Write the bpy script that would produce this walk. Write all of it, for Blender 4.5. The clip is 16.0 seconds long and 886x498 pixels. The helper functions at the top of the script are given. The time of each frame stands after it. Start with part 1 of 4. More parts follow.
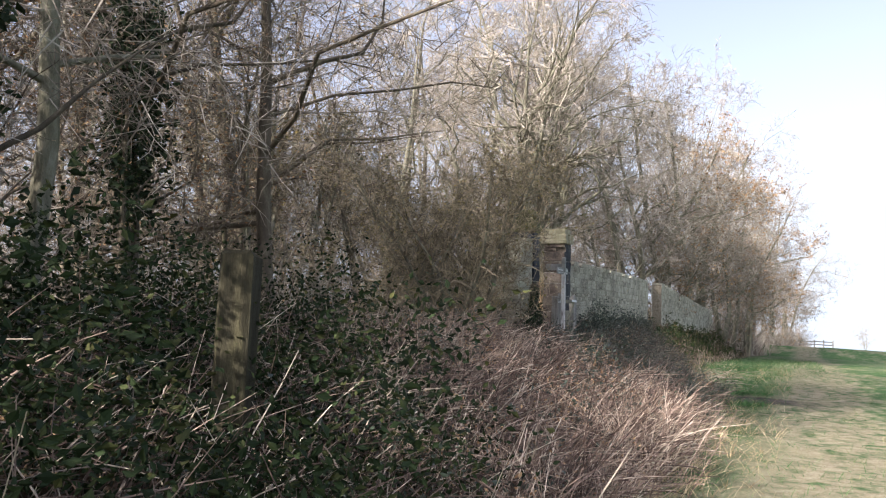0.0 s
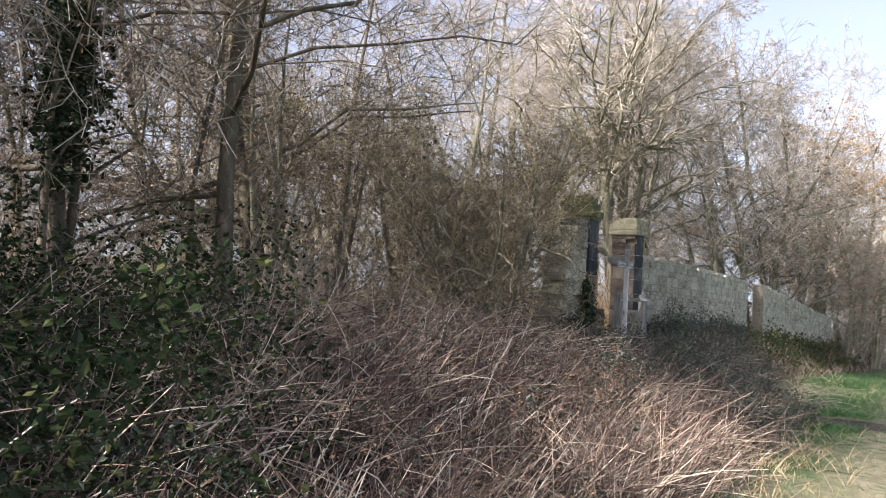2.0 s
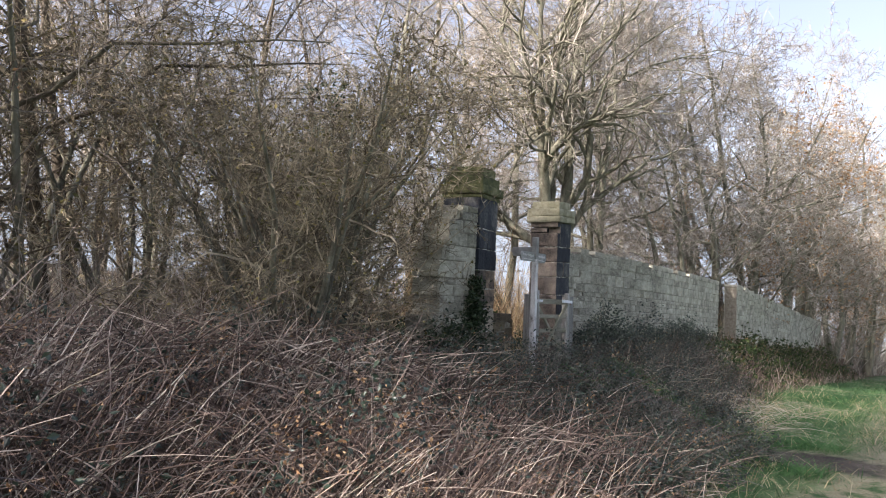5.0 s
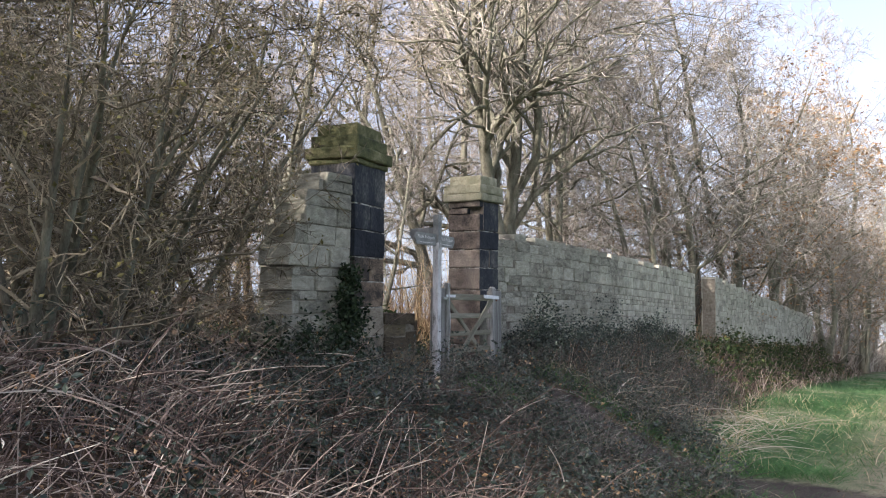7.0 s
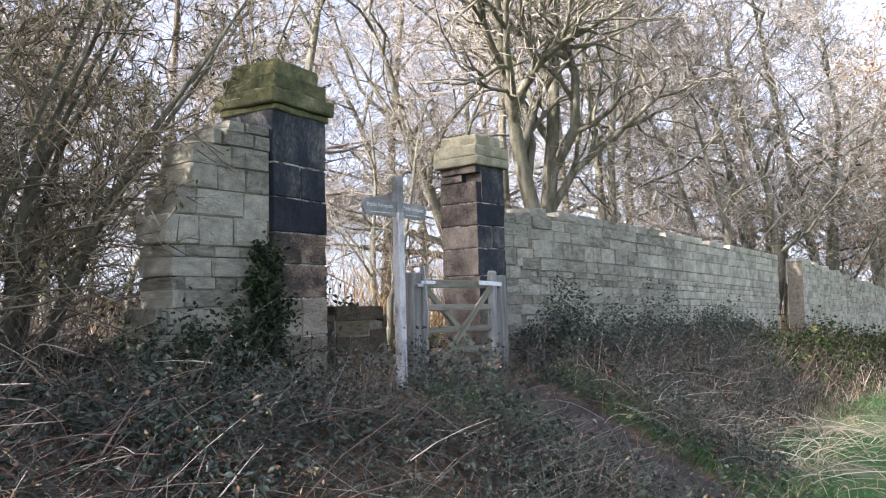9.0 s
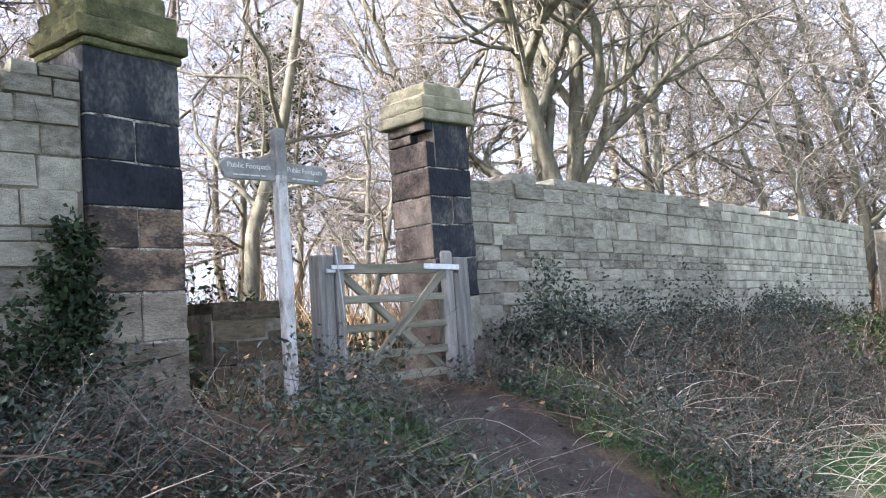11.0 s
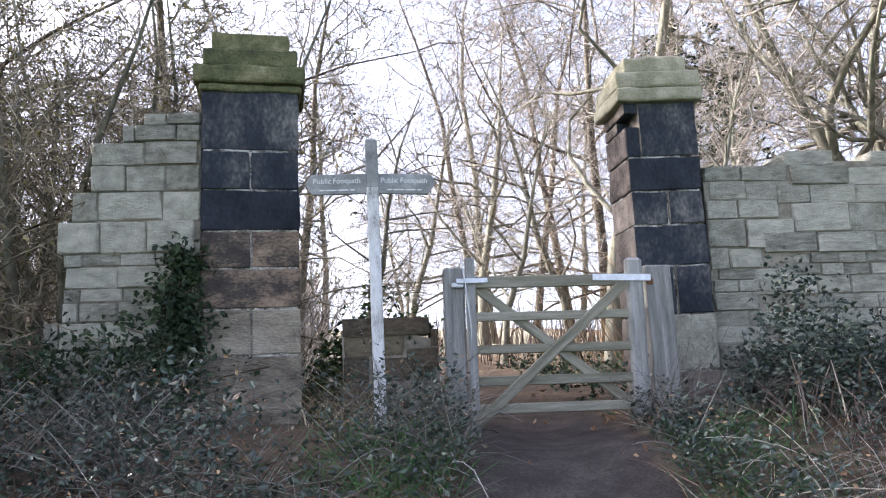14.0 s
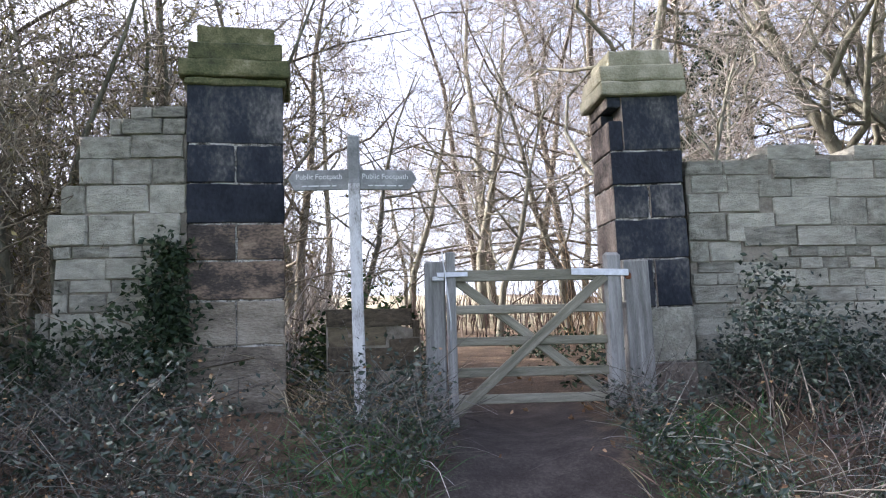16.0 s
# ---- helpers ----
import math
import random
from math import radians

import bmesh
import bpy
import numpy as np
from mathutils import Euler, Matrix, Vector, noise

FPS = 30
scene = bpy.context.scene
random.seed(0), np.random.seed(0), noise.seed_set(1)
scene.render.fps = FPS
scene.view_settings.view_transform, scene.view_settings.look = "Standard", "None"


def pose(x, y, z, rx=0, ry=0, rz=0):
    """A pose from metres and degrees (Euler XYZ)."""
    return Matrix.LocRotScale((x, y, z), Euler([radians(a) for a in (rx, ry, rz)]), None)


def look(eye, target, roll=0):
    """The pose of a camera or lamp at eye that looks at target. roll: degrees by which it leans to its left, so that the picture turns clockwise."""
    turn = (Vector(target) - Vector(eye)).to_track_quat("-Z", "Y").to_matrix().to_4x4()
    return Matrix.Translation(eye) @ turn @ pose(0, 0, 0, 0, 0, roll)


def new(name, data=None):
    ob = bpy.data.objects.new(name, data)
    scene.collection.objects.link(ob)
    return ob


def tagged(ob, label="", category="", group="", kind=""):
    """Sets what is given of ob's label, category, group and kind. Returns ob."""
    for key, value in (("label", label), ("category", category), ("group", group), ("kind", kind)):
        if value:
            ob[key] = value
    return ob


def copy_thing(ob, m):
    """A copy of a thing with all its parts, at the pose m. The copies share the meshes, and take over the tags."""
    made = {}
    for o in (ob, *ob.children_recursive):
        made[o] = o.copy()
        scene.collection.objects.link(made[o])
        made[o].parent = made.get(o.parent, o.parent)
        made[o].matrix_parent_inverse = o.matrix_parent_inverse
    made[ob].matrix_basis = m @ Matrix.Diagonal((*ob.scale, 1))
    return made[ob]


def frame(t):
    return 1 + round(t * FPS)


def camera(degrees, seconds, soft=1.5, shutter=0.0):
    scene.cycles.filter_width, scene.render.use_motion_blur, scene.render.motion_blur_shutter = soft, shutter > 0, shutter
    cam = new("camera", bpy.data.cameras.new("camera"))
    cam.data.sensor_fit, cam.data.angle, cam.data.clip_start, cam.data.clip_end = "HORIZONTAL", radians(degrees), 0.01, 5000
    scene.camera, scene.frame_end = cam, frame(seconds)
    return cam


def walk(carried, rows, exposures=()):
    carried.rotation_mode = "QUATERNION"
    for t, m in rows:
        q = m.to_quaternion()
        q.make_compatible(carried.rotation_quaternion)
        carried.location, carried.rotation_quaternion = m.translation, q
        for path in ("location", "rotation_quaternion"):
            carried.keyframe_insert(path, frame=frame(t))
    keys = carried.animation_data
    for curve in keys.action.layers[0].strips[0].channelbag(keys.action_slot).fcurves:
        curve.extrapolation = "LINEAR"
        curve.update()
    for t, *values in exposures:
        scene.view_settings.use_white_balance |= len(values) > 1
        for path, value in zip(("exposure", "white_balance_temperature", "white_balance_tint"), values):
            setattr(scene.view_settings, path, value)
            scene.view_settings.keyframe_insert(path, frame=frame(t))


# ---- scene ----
cam = camera(58.4, 16.0, soft=1.1)
PATH = [
    (0, (-16.357, -5.285, 1.308), (-14.539, -4.457, 1.408), 1.4),
    (0.5, (-15.824, -5.409, 1.316), (-14.032, -4.524, 1.387), 1.7),
    (1, (-15.257, -5.631, 1.323), (-13.48, -4.714, 1.362), 1.4),
    (1.5, (-14.712, -5.786, 1.295), (-13.0, -4.754, 1.365), 1.0),
    (2, (-14.193, -5.827, 1.276), (-12.513, -4.745, 1.353), 3.2),
    (2.5, (-13.545, -5.943, 1.221), (-11.895, -4.824, 1.378), 1.7),
    (3, (-12.864, -6.013, 1.204), (-11.237, -4.871, 1.424), 3.7),
    (3.5, (-12.294, -5.906, 1.237), (-10.622, -4.825, 1.422), 2.9),
    (4, (-11.572, -5.918, 1.277), (-9.884, -4.85, 1.382), 3.0),
    (6.5, (-7.795, -5.667, 1.096), (-6.121, -4.578, 1.207), 2.0),
    (7, (-7.022, -5.625, 1.071), (-5.334, -4.558, 1.192), 0.7),
    (7.5, (-6.338, -5.493, 1.018), (-4.672, -4.393, 1.128), 0.7),
    (8, (-5.604, -5.364, 0.908), (-3.943, -4.256, 1.024), -1.2),
    (8.5, (-4.944, -5.302, 0.97), (-3.36, -4.088, 1.095), -2.1),
    (9, (-4.398, -5.379, 0.9), (-2.84, -4.132, 1.028), -1.2),
    (11.5, (-1.313, -5.191, 0.709), (-0.05, -3.648, 0.861), -5.5),
    (12, (-0.694, -5.346, 0.741), (0.318, -3.629, 0.904), -4.9),
    (12.5, (-0.107, -5.462, 0.714), (0.68, -3.63, 0.868), -1.9),
    (13, (0.477, -5.596, 0.677), (1.05, -3.686, 0.841), -2.1),
    (13.5, (0.957, -5.696, 0.566), (1.289, -3.735, 0.772), -2.7),
    (14, (1.304, -5.84, 0.529), (1.464, -3.865, 0.802), -2.2),
    (14.5, (1.447, -5.932, 0.548), (1.556, -3.95, 0.796), -0.5),
    (15, (1.515, -5.956, 0.59), (1.611, -3.967, 0.778), -1.5),
    (15.5, (1.513, -5.971, 0.645), (1.624, -3.98, 0.796), -1.8),
    (16, (1.504, -5.986, 0.738), (1.641, -3.999, 0.92), -1.7),
]
walk(cam, [(t, look(eye, target, roll)) for t, eye, target, roll in PATH],
     exposures=[(0, 1.35, 6250, 16), (2.5, 1.45, 6250, 16), (4, 1.42, 6200, 16), (6.5, 1.5, 6150, 17), (7.5, 1.6, 6100, 17), (9, 2.05, 6050, 18), (11.5, 2.48, 5900, 19), (12.5, 2.55, 5900, 19), (16, 2.25, 5900, 19)])

# world, sun, exposure
SUN_AZ = Vector((-0.92, 0.39, 0)).normalized()
SUN_EL = radians(29)
sun_dir = Vector((SUN_AZ.x * math.cos(SUN_EL), SUN_AZ.y * math.cos(SUN_EL), math.sin(SUN_EL)))
world = bpy.data.worlds.new("sky")
scene.world = world
world.use_nodes = True
wn = world.node_tree.nodes
wn.clear()
sky = wn.new("ShaderNodeTexSky")
sky.sky_type = "NISHITA"
sky.sun_disc = False
sky.sun_elevation = SUN_EL
sky.sun_rotation = math.atan2(SUN_AZ.x, SUN_AZ.y)
sky.air_density, sky.dust_density, sky.ozone_density = 0.7, 4.2, 0.6
bg = wn.new("ShaderNodeBackground")
bg.inputs["Strength"].default_value = 0.12
wo = wn.new("ShaderNodeOutputWorld")
# below the horizon the sky keeps its horizon colour
stc = wn.new("ShaderNodeTexCoord")
ssep, scom, smax = wn.new("ShaderNodeSeparateXYZ"), wn.new("ShaderNodeCombineXYZ"), wn.new("ShaderNodeMath")
smax.operation = "MAXIMUM"
smax.inputs[1].default_value = 0.1
sl = world.node_tree.links
sl.new(stc.outputs["Generated"], ssep.inputs[0])
sl.new(ssep.outputs[0], scom.inputs[0])
sl.new(ssep.outputs[1], scom.inputs[1])
sl.new(ssep.outputs[2], smax.inputs[0])
sl.new(smax.outputs[0], scom.inputs[2])
sl.new(scom.outputs[0], sky.inputs["Vector"])
haze = wn.new("ShaderNodeHueSaturation")
haze.inputs["Saturation"].default_value = 0.58
haze.inputs["Value"].default_value = 1.15
sl.new(sky.outputs[0], haze.inputs["Color"])
sl.new(haze.outputs[0], bg.inputs[0])
world.node_tree.links.new(bg.outputs[0], wo.inputs[0])
sun_data = bpy.data.lights.new("sun", "SUN")
sun_data.energy, sun_data.angle, sun_data.color = 5.0, radians(0.6), (1.0, 0.9, 0.77)
sun = new("sun", sun_data)
sun.matrix_world = look(sun_dir * 50, (0, 0, 0))


# materials
def mat(name, ramp, scale=4.0, rough=0.9, bump=0.3, detail=8.0, island=0.0, obrand=0.0, stretch=(1, 1, 1), spec=0.2, fine=14.0, bump_dist=0.02, space="Object"):
    """Noise-driven colour over a ramp, with a second finer noise, bump, and variation by island or object."""
    m = bpy.data.materials.new(name)
    m.use_nodes = True
    nt = m.node_tree
    n, l = nt.nodes, nt.links
    b = n["Principled BSDF"]
    b.inputs["Roughness"].default_value = rough
    b.inputs["Specular IOR Level"].default_value = spec
    tc = n.new("ShaderNodeTexCoord")
    mp = n.new("ShaderNodeMapping")
    mp.inputs["Scale"].default_value = stretch
    l.new(tc.outputs[space], mp.inputs[0])
    n1 = n.new("ShaderNodeTexNoise")
    n1.inputs["Scale"].default_value = scale
    n1.inputs["Detail"].default_value = detail
    n1.inputs["Roughness"].default_value = 0.65
    n2 = n.new("ShaderNodeTexNoise")
    n2.inputs["Scale"].default_value = scale * fine
    n2.inputs["Detail"].default_value = 4.0
    l.new(mp.outputs[0], n1.inputs["Vector"])
    l.new(mp.outputs[0], n2.inputs["Vector"])
    mix = n.new("ShaderNodeMath")
    mix.operation = "MULTIPLY_ADD"
    l.new(n2.outputs["Fac"], mix.inputs[0])
    mix.inputs[1].default_value = 0.35
    off = n.new("ShaderNodeMath")
    off.operation = "ADD"
    l.new(n1.outputs["Fac"], off.inputs[0])
    off.inputs[1].default_value = -0.175
    l.new(off.outputs[0], mix.inputs[2])
    fac = mix.outputs[0]
    if obrand:
        oi = n.new("ShaderNodeObjectInfo")
        # each piece takes its own patch of the noise and its own tone
        sh = n.new("ShaderNodeVectorMath")
        sh.operation = "SCALE"
        sh.inputs[0].default_value = (37, 53, 71)
        l.new(oi.outputs["Random"], sh.inputs["Scale"])
        l.new(sh.outputs[0], mp.inputs["Location"])
        fac = vary(nt, fac, oi.outputs["Random"], obrand)
    if island:
        g = n.new("ShaderNodeNewGeometry")
        fac = vary(nt, fac, g.outputs["Random Per Island"], island)
    cr = n.new("ShaderNodeValToRGB")
    while len(cr.color_ramp.elements) < len(ramp):
        cr.color_ramp.elements.new(0.5)
    for e, (p, c) in zip(cr.color_ramp.elements, ramp):
        e.position, e.color = p, (*c, 1)
    l.new(fac, cr.inputs[0])
    l.new(cr.outputs[0], b.inputs["Base Color"])
    if bump:
        bp = n.new("ShaderNodeBump")
        bp.inputs["Strength"].default_value = bump
        bp.inputs["Distance"].default_value = bump_dist
        l.new(mix.outputs[0], bp.inputs["Height"])
        l.new(bp.outputs[0], b.inputs["Normal"])
    return m


def vary(nt, fac, rnd, amount):
    n, l = nt.nodes, nt.links
    a = n.new("ShaderNodeMath")
    a.operation = "MULTIPLY_ADD"
    l.new(rnd, a.inputs[0])
    a.inputs[1].default_value = amount
    l.new(fac, a.inputs[2])
    s = n.new("ShaderNodeMath")
    s.operation = "SUBTRACT"
    l.new(a.outputs[0], s.inputs[0])
    s.inputs[1].default_value = amount / 2
    return s.outputs[0]


M_WALL = mat("pale_sandstone", [(0.2, (0.1243, 0.1186, 0.0949)), (0.42, (0.2938, 0.2825, 0.226)), (0.6, (0.4237, 0.4091, 0.3311)), (0.85, (0.5989, 0.5763, 0.4746))], 2.4, 0.92, 1.0, detail=12.0, obrand=0.26, bump_dist=0.05)
M_WALLJ = mat("pale_sandstone_far", [(0.2, (0.1298, 0.1239, 0.0991)), (0.42, (0.3068, 0.295, 0.236)), (0.6, (0.4425, 0.4272, 0.3457)), (0.85, (0.6254, 0.6018, 0.4956))], 5, 0.92, 0.6, island=0.2)
M_STUB = mat("mossy_dark_stone", [(0.2, (0.03, 0.026, 0.018)), (0.5, (0.1, 0.08, 0.055)), (0.8, (0.19, 0.16, 0.1))], 5, 0.95, 0.7, obrand=0.25)
M_CORE = mat("mortar_core", [(0.3, (0.12, 0.105, 0.08)), (0.7, (0.3, 0.27, 0.215))], 12, 0.95, 0.6)
M_JOINT = mat("dark_mortar", [(0.38, (0.03, 0.028, 0.025)), (0.48, (0.16, 0.15, 0.13)), (0.6, (0.5, 0.48, 0.43))], 7, 0.95, 0.6)
M_SOOT = mat("soot_black_stone", [(0.28, (0.0101, 0.012, 0.0174)), (0.5, (0.0239, 0.028, 0.036)), (0.6, (0.0552, 0.057, 0.058)), (0.78, (0.1748, 0.165, 0.1508))], 2.3, 0.78, 0.8, detail=12.0, obrand=0.12, stretch=(1.3, 1.3, 0.8))
M_BROWN = mat("brown_gritstone", [(0.25, (0.03, 0.027, 0.024)), (0.42, (0.11, 0.09, 0.075)), (0.6, (0.22, 0.185, 0.15)), (0.85, (0.37, 0.325, 0.265))], 3.5, 0.9, 0.6, obrand=0.25)
M_TAN = mat("tan_gritstone", [(0.22, (0.06, 0.05, 0.038)), (0.42, (0.17, 0.145, 0.11)), (0.6, (0.29, 0.255, 0.195)), (0.85, (0.43, 0.39, 0.31))], 3.0, 0.92, 0.9, detail=12.0, obrand=0.2, stretch=(0.8, 0.8, 2.2), bump_dist=0.04)
M_CAP = mat("mossy_cap_stone", [(0.25, (0.03, 0.032, 0.02)), (0.5, (0.085, 0.09, 0.042)), (0.66, (0.16, 0.15, 0.08)), (0.9, (0.33, 0.3, 0.2))], 5, 0.95, 0.7, obrand=0.1)
M_PALECAP = mat("pale_cap_stone", [(0.2, (0.1, 0.1, 0.06)), (0.45, (0.22, 0.21, 0.14)), (0.8, (0.42, 0.39, 0.29))], 5, 0.9, 0.6)
M_TIMBER = mat("weathered_timber", [(0.2, (0.08, 0.079, 0.072)), (0.5, (0.2, 0.198, 0.182)), (0.8, (0.37, 0.365, 0.345))], 6, 0.85, 0.5, stretch=(4, 4, 0.35), obrand=0.2)
M_RAIL = mat("weathered_rail", [(0.2, (0.09, 0.09, 0.06)), (0.5, (0.21, 0.2, 0.15)), (0.8, (0.36, 0.34, 0.27))], 6, 0.85, 0.5, stretch=(0.35, 4, 4), obrand=0.2)
M_WHITEPOST = mat("flaking_white_paint", [(0.32, (0.12, 0.11, 0.09)), (0.43, (0.36, 0.355, 0.34)), (0.56, (0.56, 0.56, 0.55)), (0.9, (0.72, 0.72, 0.71))], 7, 0.7, 0.4, stretch=(1.5, 1.5, 0.5))
M_ARM = mat("faded_sign_board", [(0.2, (0.1, 0.105, 0.1)), (0.5, (0.21, 0.215, 0.205)), (0.8, (0.36, 0.365, 0.35))], 6, 0.7, 0.3)
M_LETTER = mat("white_letter", [(0.2, (0.45, 0.45, 0.44)), (0.8, (0.72, 0.72, 0.7))], 30, 0.6, 0)
M_STEEL = mat("galvanised_steel", [(0.3, (0.4, 0.41, 0.42)), (0.7, (0.62, 0.63, 0.64))], 20, 0.45, 0.1)
M_STEEL.node_tree.nodes["Principled BSDF"].inputs["Metallic"].default_value = 0.6
M_BARK = mat("grey_bark", [(0.2, (0.044, 0.04, 0.0319)), (0.42, (0.12, 0.1144, 0.084)), (0.6, (0.2, 0.196, 0.147)), (0.85, (0.296, 0.296, 0.2436))], 4, 0.95, 0.8, stretch=(2, 2, 0.6), obrand=0.15)
# bark with the wood's shade put into its colour, for the left trees
M_SHADEBARK = mat("shaded_bark", [(0.2, (0.0378, 0.0311, 0.0254)), (0.5, (0.104, 0.0875, 0.0659)), (0.75, (0.189, 0.175, 0.1215)), (0.9, (0.2835, 0.2624, 0.1924))], 4, 0.95, 0.8, stretch=(2, 2, 0.6), obrand=0.2)
M_MIX = mat("smoke_stained_stone", [(0.25, (0.02, 0.019, 0.018)), (0.45, (0.06, 0.05, 0.042)), (0.58, (0.19, 0.14, 0.1)), (0.85, (0.36, 0.29, 0.21))], 2.6, 0.9, 0.6, stretch=(1, 1, 2), obrand=0.2)
M_GOLD = mat("tawny_undergrowth", [(0.15, (0.14, 0.09, 0.05)), (0.5, (0.32, 0.23, 0.13)), (0.9, (0.52, 0.42, 0.26))], 0.6, 0.9, 0, island=0.7)
M_TWIG = mat("twig_bark", [(0.2, (0.1104, 0.0957, 0.0782)), (0.5, (0.2576, 0.23, 0.1932)), (0.8, (0.414, 0.3864, 0.3312))], 3, 0.95, 0, island=0.5)
M_DARKTWIG = mat("thorn_bark", [(0.2, (0.0672, 0.056, 0.0403)), (0.5, (0.1848, 0.1568, 0.1086)), (0.8, (0.3696, 0.3192, 0.224))], 3, 0.95, 0, island=0.5)
M_TANGLE = mat("grey_bramble_twig", [(0.2, (0.04, 0.033, 0.028)), (0.55, (0.11, 0.098, 0.083)), (0.9, (0.3, 0.28, 0.24))], 3, 0.85, 0, island=0.6)
M_STALK = mat("dry_stalk", [(0.12, (0.042, 0.0308, 0.0252)), (0.42, (0.119, 0.084, 0.0686)), (0.7, (0.266, 0.203, 0.1652)), (0.97, (0.672, 0.588, 0.483))], 1.2, 0.9, 0, island=0.75)
M_STRAW = mat("straw_grass", [(0.15, (0.2, 0.14, 0.08)), (0.5, (0.42, 0.34, 0.2)), (0.9, (0.6, 0.52, 0.36))], 1.2, 0.9, 0, island=0.6)
M_TUFT = mat("tuft_grass", [(0.15, (0.05, 0.085, 0.03)), (0.5, (0.13, 0.15, 0.06)), (0.9, (0.34, 0.3, 0.19))], 1.0, 0.85, 0, island=0.7)
M_BLADE = mat("grass_blade", [(0.15, (0.025, 0.055, 0.017)), (0.45, (0.045, 0.105, 0.036)), (0.75, (0.09, 0.15, 0.06)), (0.95, (0.34, 0.3, 0.17))], 1.0, 0.8, 0, island=0.6)
M_BRAMBLE = mat("bramble_leaf", [(0.15, (0.018, 0.03, 0.012)), (0.5, (0.045, 0.07, 0.025)), (0.75, (0.09, 0.11, 0.04)), (0.92, (0.2, 0.12, 0.06))], 1.5, 0.8, 0, island=0.7, spec=0.15)
# leaf green taken near black, the bank's deep shade put into the colour
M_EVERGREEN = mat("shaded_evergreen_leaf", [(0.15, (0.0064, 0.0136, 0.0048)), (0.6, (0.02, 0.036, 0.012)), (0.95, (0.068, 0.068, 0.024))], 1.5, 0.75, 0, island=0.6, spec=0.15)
M_PALESTALK = mat("bleached_stalk", [(0.2, (0.264, 0.2288, 0.176)), (0.6, (0.4224, 0.3784, 0.308)), (0.9, (0.5808, 0.5368, 0.4576))], 1.2, 0.85, 0, island=0.6)
M_CANE = mat("bramble_cane", [(0.15, (0.041, 0.0329, 0.0343)), (0.5, (0.1287, 0.1121, 0.1092)), (0.9, (0.3159, 0.299, 0.2808))], 1.2, 0.8, 0, island=0.7)
M_GLOSSLEAF = mat("glossy_bramble_leaf", [(0.15, (0.011, 0.02, 0.014)), (0.55, (0.028, 0.047, 0.03)), (0.85, (0.06, 0.08, 0.05)), (0.97, (0.15, 0.1, 0.065))], 1.5, 0.38, 0, island=0.7, spec=0.5)
M_BROWNTWIG = mat("brown_twig", [(0.2, (0.065, 0.054, 0.045)), (0.5, (0.165, 0.143, 0.118)), (0.8, (0.32, 0.285, 0.235))], 3, 0.95, 0, island=0.5)
M_IVY = mat("ivy_leaf", [(0.15, (0.009, 0.018, 0.009)), (0.6, (0.024, 0.042, 0.017)), (0.95, (0.06, 0.08, 0.035))], 1.5, 0.65, 0, island=0.6, spec=0.25)
M_DEADLEAF = mat("dead_leaf", [(0.15, (0.13, 0.075, 0.04)), (0.5, (0.28, 0.17, 0.09)), (0.9, (0.45, 0.32, 0.19))], 1.5, 0.8, 0, island=0.7)
M_RUST = mat("rusty_iron", [(0.3, (0.08, 0.035, 0.02)), (0.7, (0.22, 0.1, 0.05))], 20, 0.9, 0.4)


# ground
def smooth(a, b, v):
    t = min(1, max(0, (v - a) / (b - a)))
    return t * t * (3 - 2 * t)


def field_z(x):
    """The meadow falls along the wall, flattens before the gate and falls away again beyond it."""
    z = -0.86 - 0.018 * min(max(x, 0), 13) - 0.06 * max(0, x - 13)
    return z - 0.044 * max(min(x, 0), -45)


def foot(x):
    """Where the bank rises out of the meadow."""
    return -4.3 + 0.03 * (x + 10) + 1.6 * smooth(1.5, 6, x)


def path_x(y):
    """The middle of the trodden way up to the gate."""
    return 2.5 + 0.17 * min(0, y + 0.5)


def ground_z(x, y):
    z = field_z(x) + 0.95 * smooth(foot(x), -0.5, y)
    if y > 1.2:
        z += 0.05 * min(y - 1.2, 60)
    # worn path cut into the bank before the gate
    p = math.exp(-((x - path_x(y)) / 0.7) ** 2)
    z -= 0.15 * p * smooth(-4.5, -2.5, y) * (1 - smooth(0.8, 2.5, y))
    z += 0.035 * noise.noise((x * 0.9, y * 0.9, 0)) + 0.015 * noise.noise((x * 3, y * 3, 4))
    if y < -8:
        z -= 0.02 * min(-8 - y, 200)
    return z


def axis(parts):
    out = []
    for a, b, s in parts:
        n = max(1, round((b - a) / s))
        out += [a + (b - a) * i / n for i in range(n)]
    return out + [parts[-1][1]]


